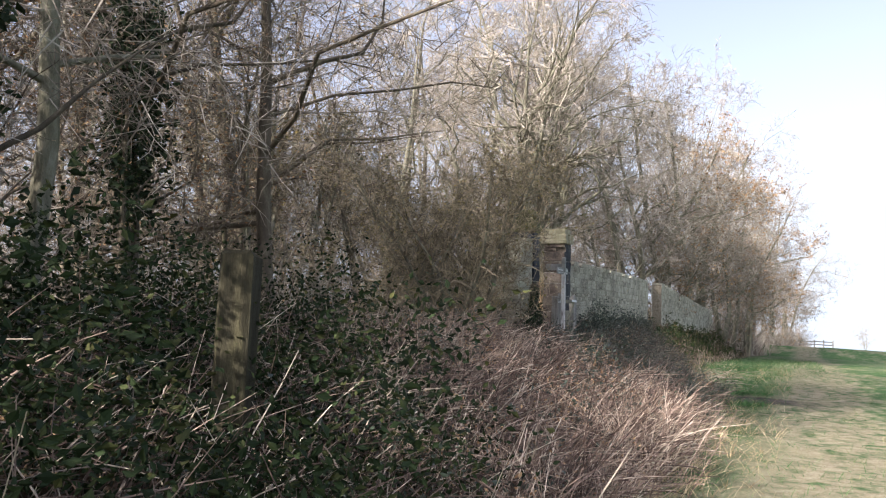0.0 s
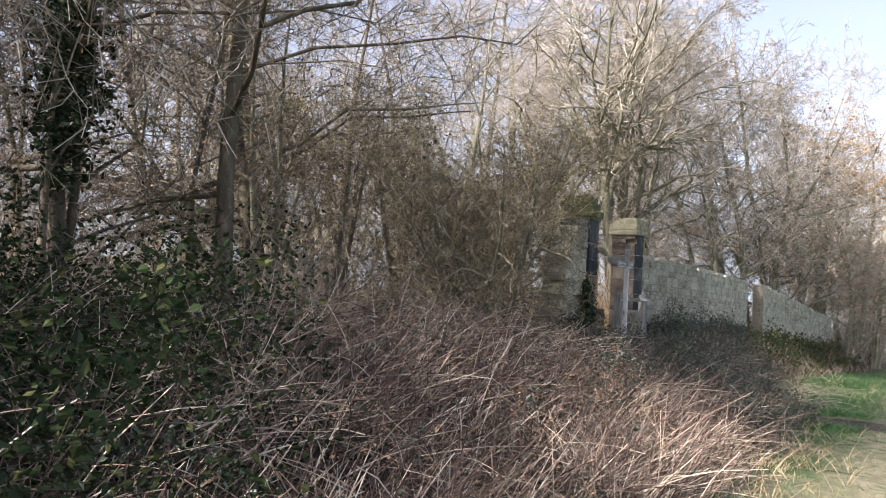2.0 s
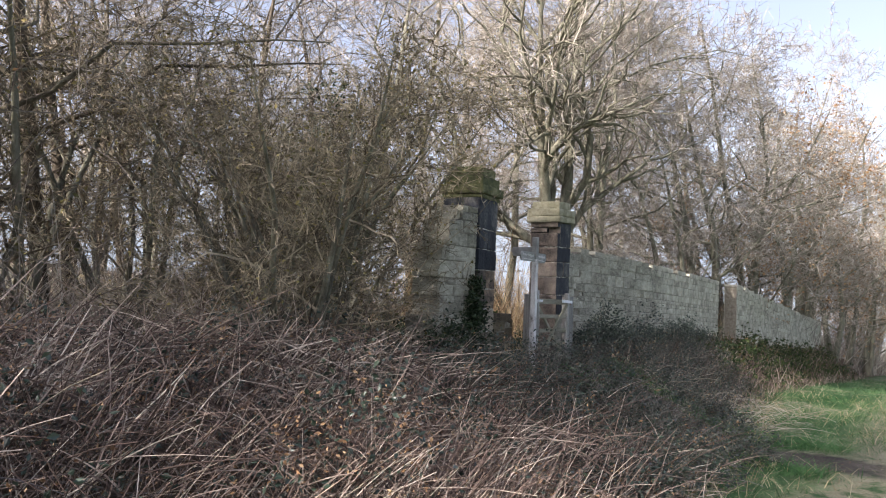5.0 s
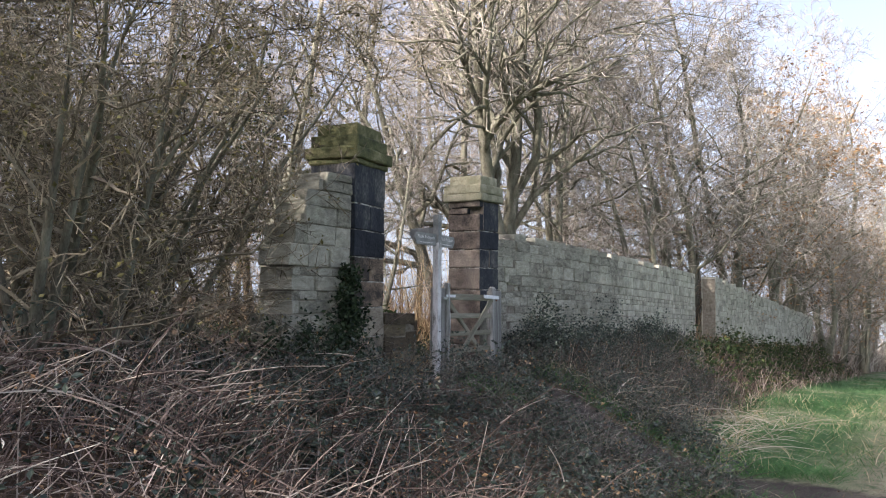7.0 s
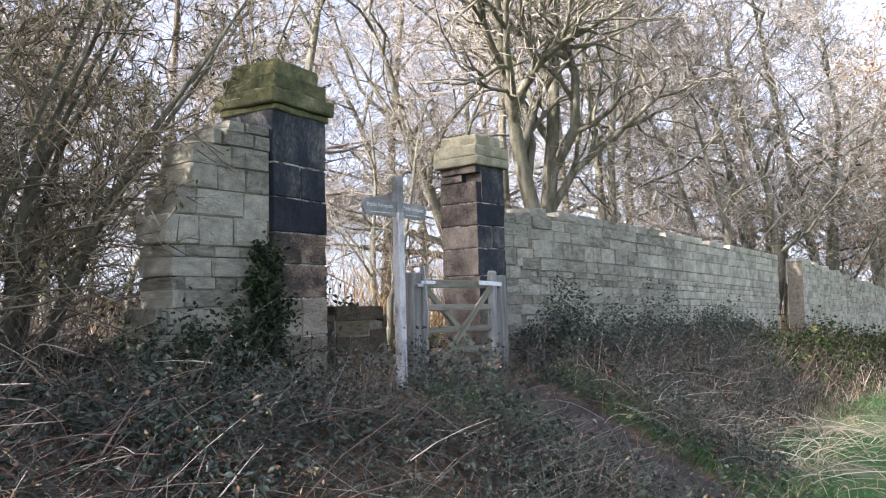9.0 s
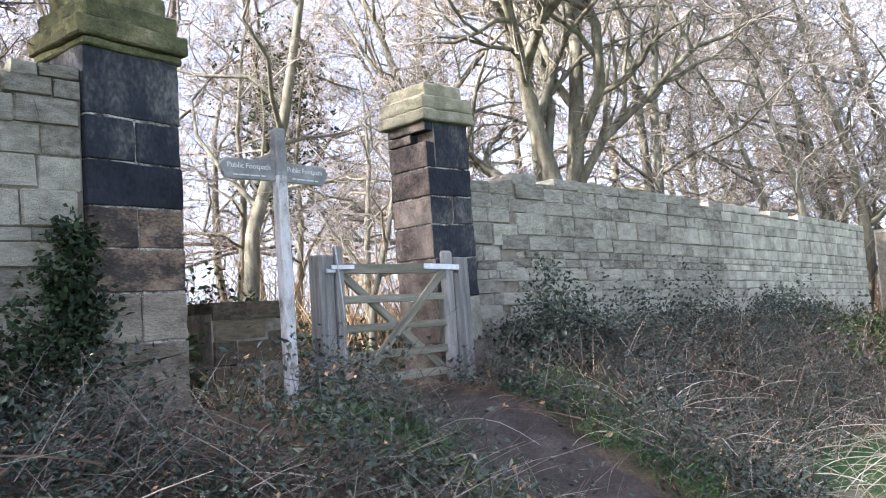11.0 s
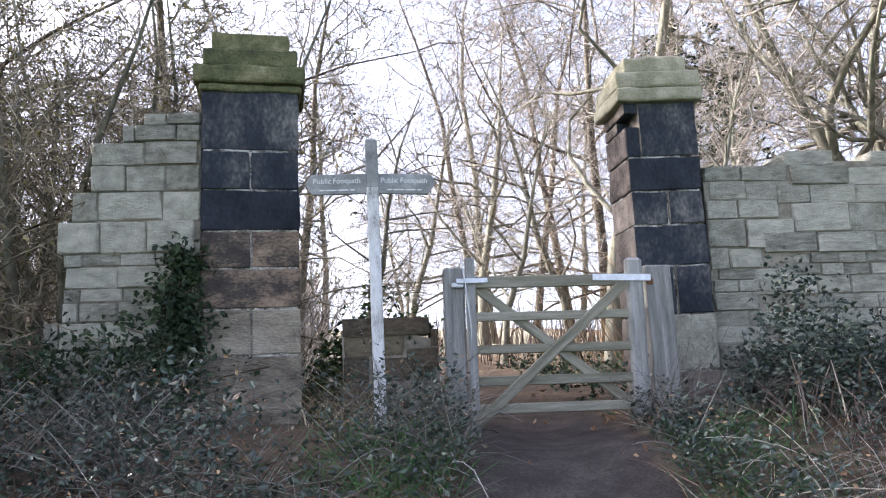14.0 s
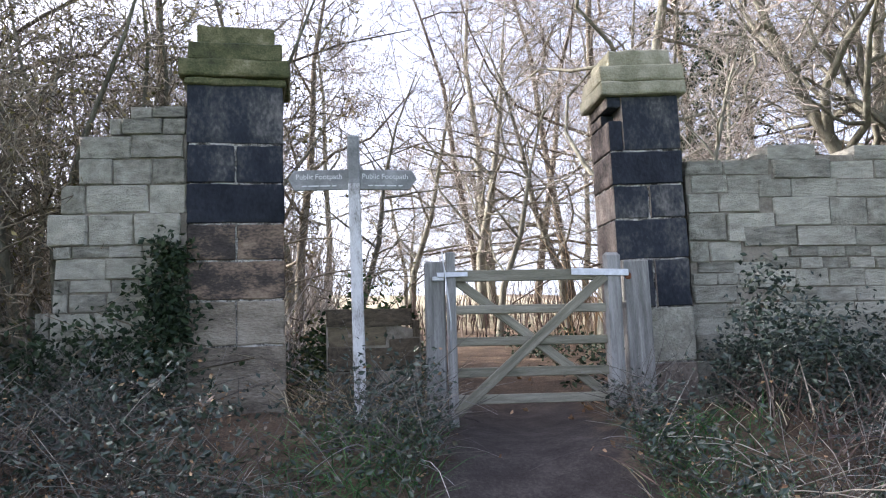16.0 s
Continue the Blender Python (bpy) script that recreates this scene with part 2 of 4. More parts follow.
def M_ground():
    m = bpy.data.materials.new("meadow_ground")
    m.use_nodes = True
    nt = m.node_tree
    n, l = nt.nodes, nt.links
    b = n["Principled BSDF"]
    b.inputs["Roughness"].default_value = 0.95
    b.inputs["Specular IOR Level"].default_value = 0.1
    tc = n.new("ShaderNodeTexCoord")
    sep = n.new("ShaderNodeSeparateXYZ")
    l.new(tc.outputs["Object"], sep.inputs[0])

    def noise_tex(scale, detail=6):
        t = n.new("ShaderNodeTexNoise")
        t.inputs["Scale"].default_value, t.inputs["Detail"].default_value = scale, detail
        t.inputs["Roughness"].default_value = 0.65
        l.new(tc.outputs["Object"], t.inputs["Vector"])
        return t.outputs["Fac"]

    def op(kind, a, c, d=None):
        t = n.new("ShaderNodeMath")
        t.operation = kind
        for i, v in enumerate((a, c, d)):
            if v is None:
                continue
            if isinstance(v, (int, float)):
                t.inputs[i].default_value = v
            else:
                l.new(v, t.inputs[i])
        return t.outputs[0]

    def step(v, a, c):
        t = n.new("ShaderNodeMapRange")
        t.interpolation_type = "SMOOTHSTEP"
        l.new(v, t.inputs["Value"])
        t.inputs["From Min"].default_value, t.inputs["From Max"].default_value = a, c
        return t.outputs[0]

    def ramp(v, cols):
        r = n.new("ShaderNodeValToRGB")
        while len(r.color_ramp.elements) < len(cols):
            r.color_ramp.elements.new(0.5)
        for e, (p, c) in zip(r.color_ramp.elements, cols):
            e.position, e.color = p, (*c, 1)
        l.new(v, r.inputs[0])
        return r.outputs[0]

    def mixc(f, a, c):
        t = n.new("ShaderNodeMix")
        t.data_type = "RGBA"
        l.new(f, t.inputs[0])
        l.new(a, t.inputs[6])
        l.new(c, t.inputs[7])
        return t.outputs[2]

    big, mid, fine = noise_tex(0.5), noise_tex(4), noise_tex(45, 8)
    both = op("MULTIPLY_ADD", fine, 0.5, op("MULTIPLY_ADD", mid, 0.5, 0.0))
    grass = ramp(both, [(0.3, (0.022, 0.062, 0.02)), (0.5, (0.05, 0.11, 0.04)), (0.68, (0.13, 0.17, 0.08))])
    straw = ramp(both, [(0.3, (0.095, 0.092, 0.055)), (0.5, (0.22, 0.2, 0.135)), (0.7, (0.38, 0.35, 0.265))])
    litter = ramp(both, [(0.3, (0.03, 0.022, 0.015)), (0.5, (0.09, 0.065, 0.045)), (0.7, (0.22, 0.16, 0.1))])
    mud = ramp(both, [(0.3, (0.027, 0.023, 0.021)), (0.5, (0.06, 0.052, 0.047)), (0.72, (0.125, 0.111, 0.099))])
    X, Y = sep.outputs[0], sep.outputs[1]
    wob = op("MULTIPLY_ADD", mid, 1.6, op("MULTIPLY_ADD", big, 1.6, -1.6))
    Yw = op("ADD", Y, wob)
    # straw-coloured trodden line along the field, greener beside it
    dist = op("ABSOLUTE", op("ADD", Yw, 5.6), 0.0)
    col = mixc(op("MULTIPLY", op("SUBTRACT", 1.0, step(dist, 0.6, 1.4)), step(mid, 0.3, 0.55)), grass, straw)
    patch = op("MULTIPLY", step(big, 0.48, 0.62), 0.7)
    col = mixc(patch, col, straw)
    shift = op("MULTIPLY", step(X, 1.5, 6), -1.5)
    col = mixc(op("MULTIPLY", step(op("ADD", Yw, shift), -4.0, -3.0), op("SUBTRACT", 1.0, step(X, 120, 160))), col, litter)
    # trodden earth on the way to the gate
    px = op("ABSOLUTE", op("ADD", op("ADD", X, op("MULTIPLY", wob, 0.3)), op("MULTIPLY_ADD", op("MINIMUM", op("ADD", Y, 0.5), 0.0), -0.17, -2.5)), 0.0)
    pm = op("MULTIPLY", op("SUBTRACT", 1.0, step(px, 0.45, 0.8)), op("MULTIPLY", step(Y, -6.2, -4.6), op("SUBTRACT", 1.0, step(Y, 0.6, 2.2))))
    col = mixc(pm, col, mud)
    # rough pasture beyond the trees
    lit = op("MULTIPLY", step(Y, 9, 16), op("SUBTRACT", 1.0, step(op("ABSOLUTE", op("ADD", X, -3.5), 0.0), 5, 9)))
    col = mixc(lit, col, straw)
    l.new(col, b.inputs["Base Color"])
    bp = n.new("ShaderNodeBump")
    bp.inputs["Strength"].default_value, bp.inputs["Distance"].default_value = 0.8, 0.05
    l.new(both, bp.inputs["Height"])
    l.new(bp.outputs[0], b.inputs["Normal"])
    return m


def build_ground():
    xs = axis([(-1500, -300, 200), (-300, -60, 40), (-60, -20, 4), (-20, 14, 0.25), (14, 40, 1), (40, 120, 5), (120, 500, 30), (500, 3000, 250)])
    ys = axis([(-2500, -300, 200), (-300, -60, 30), (-60, -14, 3), (-14, -8, 0.6), (-8, 4, 0.25), (4, 30, 1.5), (30, 100, 8), (100, 1500, 200)])
    verts = [(x, y, ground_z(x, y)) for y in ys for x in xs]
    w = len(xs)
    faces = [(j * w + i, j * w + i + 1, (j + 1) * w + i + 1, (j + 1) * w + i) for j in range(len(ys) - 1) for i in range(w - 1)]
    me = bpy.data.meshes.new("ground")
    me.from_pydata(verts, [], faces)
    me.polygons.foreach_set("use_smooth", [True] * len(faces))
    me.materials.append(M_ground())
    tagged(new("ground", me), "uneven meadow ground with a muddy trodden path up to the gate", "ground", kind="structure")


build_ground()


# mesh helpers
def mesh_of(name, verts, faces, material, smooth_faces=False):
    me = bpy.data.meshes.new(name)
    me.from_pydata(verts, [], faces)
    if smooth_faces:
        me.polygons.foreach_set("use_smooth", [True] * len(me.polygons))
    me.materials.append(material)
    return me


def thing(name, label, category, at=(0, 0, 0), group="", kind=""):
    e = new(name)
    e.empty_display_size = 0.2
    e.location = at
    return tagged(e, label, category, group, kind)


def part(name, data, parent, label="", at=None):
    ob = new(name, data)
    ob.parent = parent
    if at is not None:
        ob.matrix_basis = at
    if label:
        ob["label"] = label
    return ob


def block_data(name, sx, sy, sz, material, bevel=0.012, rough=0.008, seed=0, cuts=1):
    """A stone or timber block centred on its base, with worn edges and an uneven face."""
    bm = bmesh.new()
    bmesh.ops.create_cube(bm, size=1)
    for v in bm.verts:
        v.co = Vector((v.co.x * sx, v.co.y * sy, (v.co.z + 0.5) * sz))
    if bevel:
        bmesh.ops.bevel(bm, geom=bm.edges[:], offset=min(bevel, sx * 0.3, sy * 0.3, sz * 0.3), segments=1, affect="EDGES", profile=0.6)
    if cuts > 1:
        # chipped arrises and a weathered, rolling face
        bmesh.ops.subdivide_edges(bm, edges=[e for e in bm.edges if e.calc_length() > 0.05], cuts=cuts * 2, use_grid_fill=True)
        bm.normal_update()
        off = Vector((seed * 3.7, seed * 1.9, seed * 2.3))
        for v in bm.verts:
            q = v.co + off
            near = (abs(v.co.x) > sx / 2 - 0.02) + (abs(v.co.y) > sy / 2 - 0.02) + (min(v.co.z, sz - v.co.z) < 0.02)
            d = rough * (noise.noise(q * 7) + 0.6 * noise.noise(q * 24))
            if near > 1:
                d -= rough * 1.5 * max(0, noise.noise(q * 11) + 0.15)
            v.co += v.normal * d
    elif rough:
        rnd = random.Random(seed)
        for v in bm.verts:
            v.co += Vector((rnd.uniform(-1, 1), rnd.uniform(-1, 1), rnd.uniform(-1, 1))) * rough
    me = bpy.data.meshes.new(name)
    bm.to_mesh(me)
    bm.free()
    me.materials.append(material)
    return me


def extrude_data(name, outline, depth, material, bevel=0.0, axis_y=True):
    """A flat outline in x and z, given a thickness along y, centred."""
    bm = bmesh.new()
    f = bm.faces.new([bm.verts.new((x, -depth / 2, z)) for x, z in outline])
    r = bmesh.ops.extrude_face_region(bm, geom=[f])
    for v in r["geom"]:
        if isinstance(v, bmesh.types.BMVert):
            v.co.y += depth
    bmesh.ops.recalc_face_normals(bm, faces=bm.faces[:])
    if bevel:
        bmesh.ops.bevel(bm, geom=bm.edges[:], offset=bevel, segments=1, affect="EDGES")
    me = bpy.data.meshes.new(name)
    bm.to_mesh(me)
    bm.free()
    me.materials.append(material)
    return me


# gate pillars
PILLAR_COURSES = [(-0.35, 0.6, 1), (0.6, 0.94, 2), (0.94, 1.24, 1), (1.24, 1.52, 2), (1.52, 1.83, 1), (1.83, 2.13, 2), (2.13, 2.64, 1)]


def pillar(name, label, width, depth, place, mats, cap_mats, lean, courses, cap, side=None, cavity=-1):
    p = thing(name, label, "gate pillar", group="gate pillars")
    p.matrix_basis = place @ lean
    for k, ((z0, z1, n), m) in enumerate(zip(courses, mats)):
        gap = 0.011
        for i in range(n):
            w = width / n
            x = -width / 2 + w * (i + 0.5)
            wd = w - (gap if n > 1 else 0)
            jig = random.uniform(-0.008, 0.008)
            dp = depth - random.uniform(0, 0.012)
            blocks = [(x, jig * 0.5, wd, dp, z0, z1)]
            if k == cavity:
                # the corner has weathered out into a hollow under the cap
                e = -width / 2
                blocks = [(0.06, 0, width - 0.12, dp, z0, z1), (e + 0.06, 0, 0.12, dp, z0, z1 - 0.2), (e + 0.06, 0, 0.12, dp, z1 - 0.1, z1), (e + 0.06, 0.11, 0.115, dp - 0.22, z1 - 0.2, z1 - 0.1)]
            for bx, by, bw, bd, b0, b1 in blocks:
                part("stone", block_data("stone", bw, bd, b1 - b0 - gap, m, 0.008, 0.006, k * 7 + i, cuts=4), p, at=pose(bx, by, b0 + gap / 2))
                if side is not None:
                    me = p.children[-1].data
                    me.materials.append(side)
                    for poly in me.polygons:
                        if poly.normal.x < -0.6:
                            poly.material_index = 1
    top = courses[cavity][0] + 0.02 if cavity > 0 else courses[-1][1]
    part("core", block_data("core", width - 0.04, depth - 0.04, top - courses[0][0] - 0.02, M_JOINT, 0, 0), p, at=pose(0, 0, courses[0][0] + 0.01))
    for k, (hx, hy, z0, z1) in enumerate(cap):
        part("capstone", block_data("capstone", hx * 2, hy * 2, z1 - z0, cap_mats[0], 0.012, 0.008, k + 3, cuts=3), p, "worn slab of the stepped cap", at=pose(0.004 * (k % 2), 0, z0, 0, 0, (0.8, -1.0, 0.5, 1.2, 0)[k]))
    return p


lm = [M_TAN, M_TAN, M_MIX, M_MIX, M_SOOT, M_SOOT, M_SOOT]
pillar("gate_pillar", "upright soot-blackened sandstone gate pillar with a stepped mossy cap, beside a broken wall", 0.72, 0.62, pose(0.315, 0.355, 0, 0, 0, 8),
       lm, [M_CAP], pose(0, 0, 0), PILLAR_COURSES,
       [(0.38, 0.33, 2.585, 2.645), (0.415, 0.365, 2.645, 2.785), (0.352, 0.322, 2.782, 2.925), (0.292, 0.275, 2.921, 3.07)])
RC = [(-0.5, 0.36, 1), (0.36, 0.8, 1), (0.8, 1.19, 2), (1.19, 1.52, 1), (1.52, 1.8, 2), (1.8, 2.08, 1), (2.08, 2.54, 1)]
rm = [M_BROWN, M_WALL, M_SOOT, M_SOOT, M_SOOT, M_SOOT, M_SOOT]
pillar("gate_pillar", "leaning gate pillar of soot-black and brown stone with a pale cap, beside a long wall", 0.6, 0.56, pose(3.66, 0.54, 0),
       rm, [M_PALECAP], pose(0, 0, 0, 0, -1.2, 0), RC,
       [(0.36, 0.34, 2.535, 2.65), (0.35, 0.332, 2.646, 2.79), (0.265, 0.275, 2.786, 2.93)], side=M_BROWN, cavity=6)


# coursed walls
def course_wall(name, label, x0, x1, y_front, thick, base_of, top_of, heights, seed, near=(-99, 99), left_edge=None, stone=None):
    """Courses of uneven stones. Stones inside near are pieces of their own, the rest is joined."""
    rnd = random.Random(seed)
    w = thing(name, label, "stone wall", kind="structure")
    shapes = [block_data("stone", 1, 1, 1, stone or M_WALL, 0.02 + 0.012 * (i % 3), 0.022, seed + i) for i in range(8)]
    rv, rf = [], []
    z = 0.0
    for k, h in enumerate(heights):
        x = x0 - rnd.uniform(0, 0.3)
        while x < x1:
            ln = rnd.uniform(0.24, 0.52) if h > 0.1 else rnd.uniform(0.15, 0.34)
            a, b = max(x, x0 if left_edge is None else left_edge(z + h / 2)), min(x + ln, x1)
            x += ln
            if b - a < 0.06:
                continue
            xm = (a + b) / 2
            top, bot = top_of(xm), base_of(xm)
            zc = top - z - h
            if zc + h < bot - 0.1:
                continue
            if k == 0 and rnd.random() < 0.05:
                continue
            out = rnd.uniform(-0.012, 0.012)
            gap = rnd.uniform(0.003, 0.013)
            sx, sz = b - a - gap, h - gap
            if near[0] < xm < near[1]:
                m = pose(xm, y_front + thick / 2 + out, zc + gap / 2 + rnd.uniform(-0.004, 0.004), 0, rnd.uniform(-0.7, 0.7), rnd.uniform(-0.8, 0.8)) @ Matrix.Diagonal((sx, thick, sz, 1))
                part("stone", rnd.choice(shapes), w, at=m)
            else:
                i = len(rv)
                ya, yb = y_front + out, y_front + thick + out
                e = 0.012
                for yy, q in ((ya, e), (ya + e, 0), (yb, 0)):
                    rv.extend([(a + gap / 2 + q, yy, zc + gap / 2 + q), (b - gap / 2 - q, yy, zc + gap / 2 + q), (b - gap / 2 - q, yy, zc + h - gap / 2 - q), (a + gap / 2 + q, yy, zc + h - gap / 2 - q)])
                rf.append((i, i + 1, i + 2, i + 3))
                for o in (0, 4):
                    for j in range(4):
                        rf.append((i + o + j, i + o + 4 + j, i + o + 4 + (j + 1) % 4, i + o + (j + 1) % 4))
        z += h
    if rv:
        ob = part("stonework", mesh_of("stonework", rv, rf, M_WALLJ), w)
        ob["kind"] = "stuff"
    # core behind the joints
    cv, cf = [], []
    n = max(2, int((x1 - x0) / 0.3))
    for i in range(n + 1):
        xx = x0 + (x1 - x0) * i / n
        t = top_of(xx) - 0.09
        if left_edge is not None:
            zz = 0.0
            while zz < 2.5 and left_edge(zz) > xx - 0.05:
                zz += 0.05
            t -= zz
        lo = base_of(xx) - 0.3
        t = max(t, lo + 0.1)
        cv += [(xx, y_front + 0.018, lo), (xx, y_front + 0.018, t), (xx, y_front + thick - 0.03, t), (xx, y_front + thick - 0.03, lo)]
    for i in range(n):
        for j in range(4):
            cf.append((i * 4 + j, i * 4 + (j + 1) % 4, i * 4 + 4 + (j + 1) % 4, i * 4 + 4 + j))
    cf += [(0, 1, 2, 3), (n * 4 + 3, n * 4 + 2, n * 4 + 1, n * 4)]
    part("core", mesh_of("core", cv, cf, M_CORE), w)
    return w


def wall_top(x):
    return 2.144 - 0.018 * (x - 4.5) - 0.001 * max(0, x - 5) ** 2


HR = [0.13, 0.16, 0.16, 0.24, 0.17, 0.09, 0.1, 0.15, 0.12, 0.14, 0.2, 0.16, 0.2, 0.2, 0.2, 0.2, 0.2]
course_wall("wall_right", "long coursed sandstone wall, grey-green and weathered, in shade", 3.98, 15.9, 0.36, 0.4, lambda x: ground_z(x, 0.2) - 0.1,
            lambda x: wall_top(x) - (0.13 if x < 4.55 else 0), HR, 3, near=(3.9, 9.5))


def broken_edge(z):
    """How far out the broken end stands at a depth z below the top."""
    for d, x in ((0.09, -0.43), (0.22, -0.58), (0.4, -0.80), (0.62, -0.84), (0.8, -0.93), (1.1, -1.03), (1.5, -0.97), (9, -1.1)):
        if z < d:
            return x


HL = [0.09, 0.13, 0.18, 0.2, 0.22, 0.24, 0.09, 0.16, 0.1, 0.14, 0.2, 0.2, 0.2, 0.2, 0.2]
course_wall("wall_left", "broken end of a coursed sandstone wall, stepped where stones have fallen", -1.15, -0.008, 0.035, 0.45, lambda x: ground_z(x, 0.2) - 0.1,
            lambda x: 2.43, HL, 8, left_edge=broken_edge)
# low stub between the pillar and the gate
course_wall("wall_stub", "low tumbled remnant of dark mossy walling behind the signpost", 1.0, 1.74, 0.3, 0.45, lambda x: ground_z(x, 0.2) - 0.1,
            lambda x: 0.86 - 0.1 * (x > 1.5), [0.14, 0.16, 0.2, 0.2, 0.2, 0.2, 0.2], 12, stone=M_STUB)
# broken pier and further wall beyond the gap
course_wall("wall_far", "ruined further stretch of field wall, tumbling down along the wood edge", 16.35, 36.0, -0.1, 0.4, lambda x: ground_z(x, 0.2) - 0.1,
            lambda x: 1.78 - 0.075 * (x - 16.35) - 0.2 * abs(noise.noise((x * 0.8, 0, 0))), [0.16] * 12, 21, near=(0, 0))


# gate
def beam(x0, z0, x1, z1, w, t, m, bevel=0.006):
    """A straight board between two points of the gate's plane."""
    ln = math.hypot(x1 - x0, z1 - z0)
    a = math.degrees(math.atan2(z1 - z0, x1 - x0))
    return block_data("board", ln, t, w, m, bevel, 0.002), pose((x0 + x1) / 2, 0, (z0 + z1) / 2, 0, -a, 0) @ pose(0, 0, -w / 2)


def build_gate():
    for x, w, zt, lean, lab in ((1.84, 0.155, 1.19, 0.3, "square grey timber gate post with a latch"), (3.43, 0.2, 1.17, -1.2, "square weathered timber hanging post, split along the grain")):
        gp = thing("gate_post", lab, "gate post", group="gate posts")
        gp.matrix_basis = pose(x, 0.05, 0)
        part("post", block_data("post", w, 0.15, zt + 0.5, M_TIMBER, 0.012, 0.004, int(x * 10)), gp, at=pose(0, 0, -0.5, 0, lean))
        if x > 3:
            part("hook", block_data("hook", 0.05, 0.05, 0.05, M_RUST, 0.01, 0), gp, at=pose(-0.1, -0.06, 1.02))
        else:
            part("catch", block_data("catch", 0.09, 0.04, 0.035, M_STEEL, 0.006, 0), gp, at=pose(0.03, -0.09, 1.04))
    g = thing("wooden_gate", "closed five-bar wooden gate with crossed braces, grey and greenish", "gate")
    g.matrix_basis = pose(0, -0.02, 0)
    part("stile", block_data("stile", 0.07, 0.07, 1.31, M_TIMBER, 0.012, 0.003, 3), g, at=pose(1.965, 0, -0.05))
    part("stile", block_data("stile", 0.13, 0.075, 1.18, M_TIMBER, 0.03, 0.003, 4), g, at=pose(3.205, 0, 0.05))
    for z, w in ((1.075, 0.085), (0.82, 0.065), (0.58, 0.065), (0.35, 0.07), (0.15, 0.07)):
        d, m = beam(1.99, z, 3.15, z - 0.01, w, 0.035, M_RAIL)
        part("rail", d, g, at=m)
    d, m = beam(1.98, 0.05, 3.14, 1.05, 0.075, 0.03, M_RAIL)
    part("brace", d, g, at=pose(0, -0.034, 0) @ m)
    d, m = beam(2.0, 1.05, 3.12, 0.16, 0.07, 0.03, M_RAIL)
    part("brace", d, g, at=pose(0, 0.034, 0) @ m)
    d, m = beam(2.88, 1.085, 3.32, 1.07, 0.05, 0.012, M_STEEL, 0.003)
    part("hinge_strap", d, g, "galvanised hinge strap", at=pose(0, -0.048, 0) @ m)
    d, m = beam(1.86, 1.085, 2.09, 1.085, 0.035, 0.014, M_STEEL, 0.003)
    part("latch", d, g, "galvanised sliding latch", at=pose(0, -0.05, 0) @ m)
    part("spring_wire", tube_data("spring_wire", [(1.9, -0.06, 1.26), (1.93, -0.06, 1.0), (1.955, -0.06, 0.75), (1.945, -0.06, 0.5)], [0.006] * 4, M_STEEL, 5), g, "thin hanging wire")


def tube_data(name, pts, radii, material, sides=6):
    v, f = [], []
    add_tube(v, f, [Vector(p) for p in pts], radii, sides)
    return mesh_of(name, v, f, material, True)


def add_tube(v, f, pts, radii, sides, cap=True):
    base = len(v)
    d = (pts[-1] - pts[0])
    ref = Vector((0, 0, 1)) if abs(d.normalized().z) < 0.9 else Vector((1, 0, 0))
    n = len(pts)
    for i, (p, r) in enumerate(zip(pts, radii)):
        t = (pts[min(i + 1, n - 1)] - pts[max(i - 1, 0)]).normalized()
        a = t.cross(ref).normalized()
        b = t.cross(a)
        for s in range(sides):
            ang = 2 * math.pi * s / sides
            v.append(p + a * (r * math.cos(ang)) + b * (r * math.sin(ang)))
    for i in range(n - 1):
        for s in range(sides):
            f.append((base + i * sides + s, base + i * sides + (s + 1) % sides, base + (i + 1) * sides + (s + 1) % sides, base + (i + 1) * sides + s))
    if cap:
        f.append(tuple(base + (n - 1) * sides + s for s in range(sides)))


build_gate()


# signpost
def text_data(body, size, material):
    c = bpy.data.curves.new("lettering", "FONT")
    c.body, c.size, c.extrude = body, size, 0.0015
    c.align_x, c.align_y = "CENTER", "CENTER"
    tmp = new("lettering", c)
    dg = bpy.context.evaluated_depsgraph_get()
    me = bpy.data.meshes.new_from_object(tmp.evaluated_get(dg))
    bpy.data.objects.remove(tmp)
    me.materials.clear()
    me.materials.append(material)
    return me


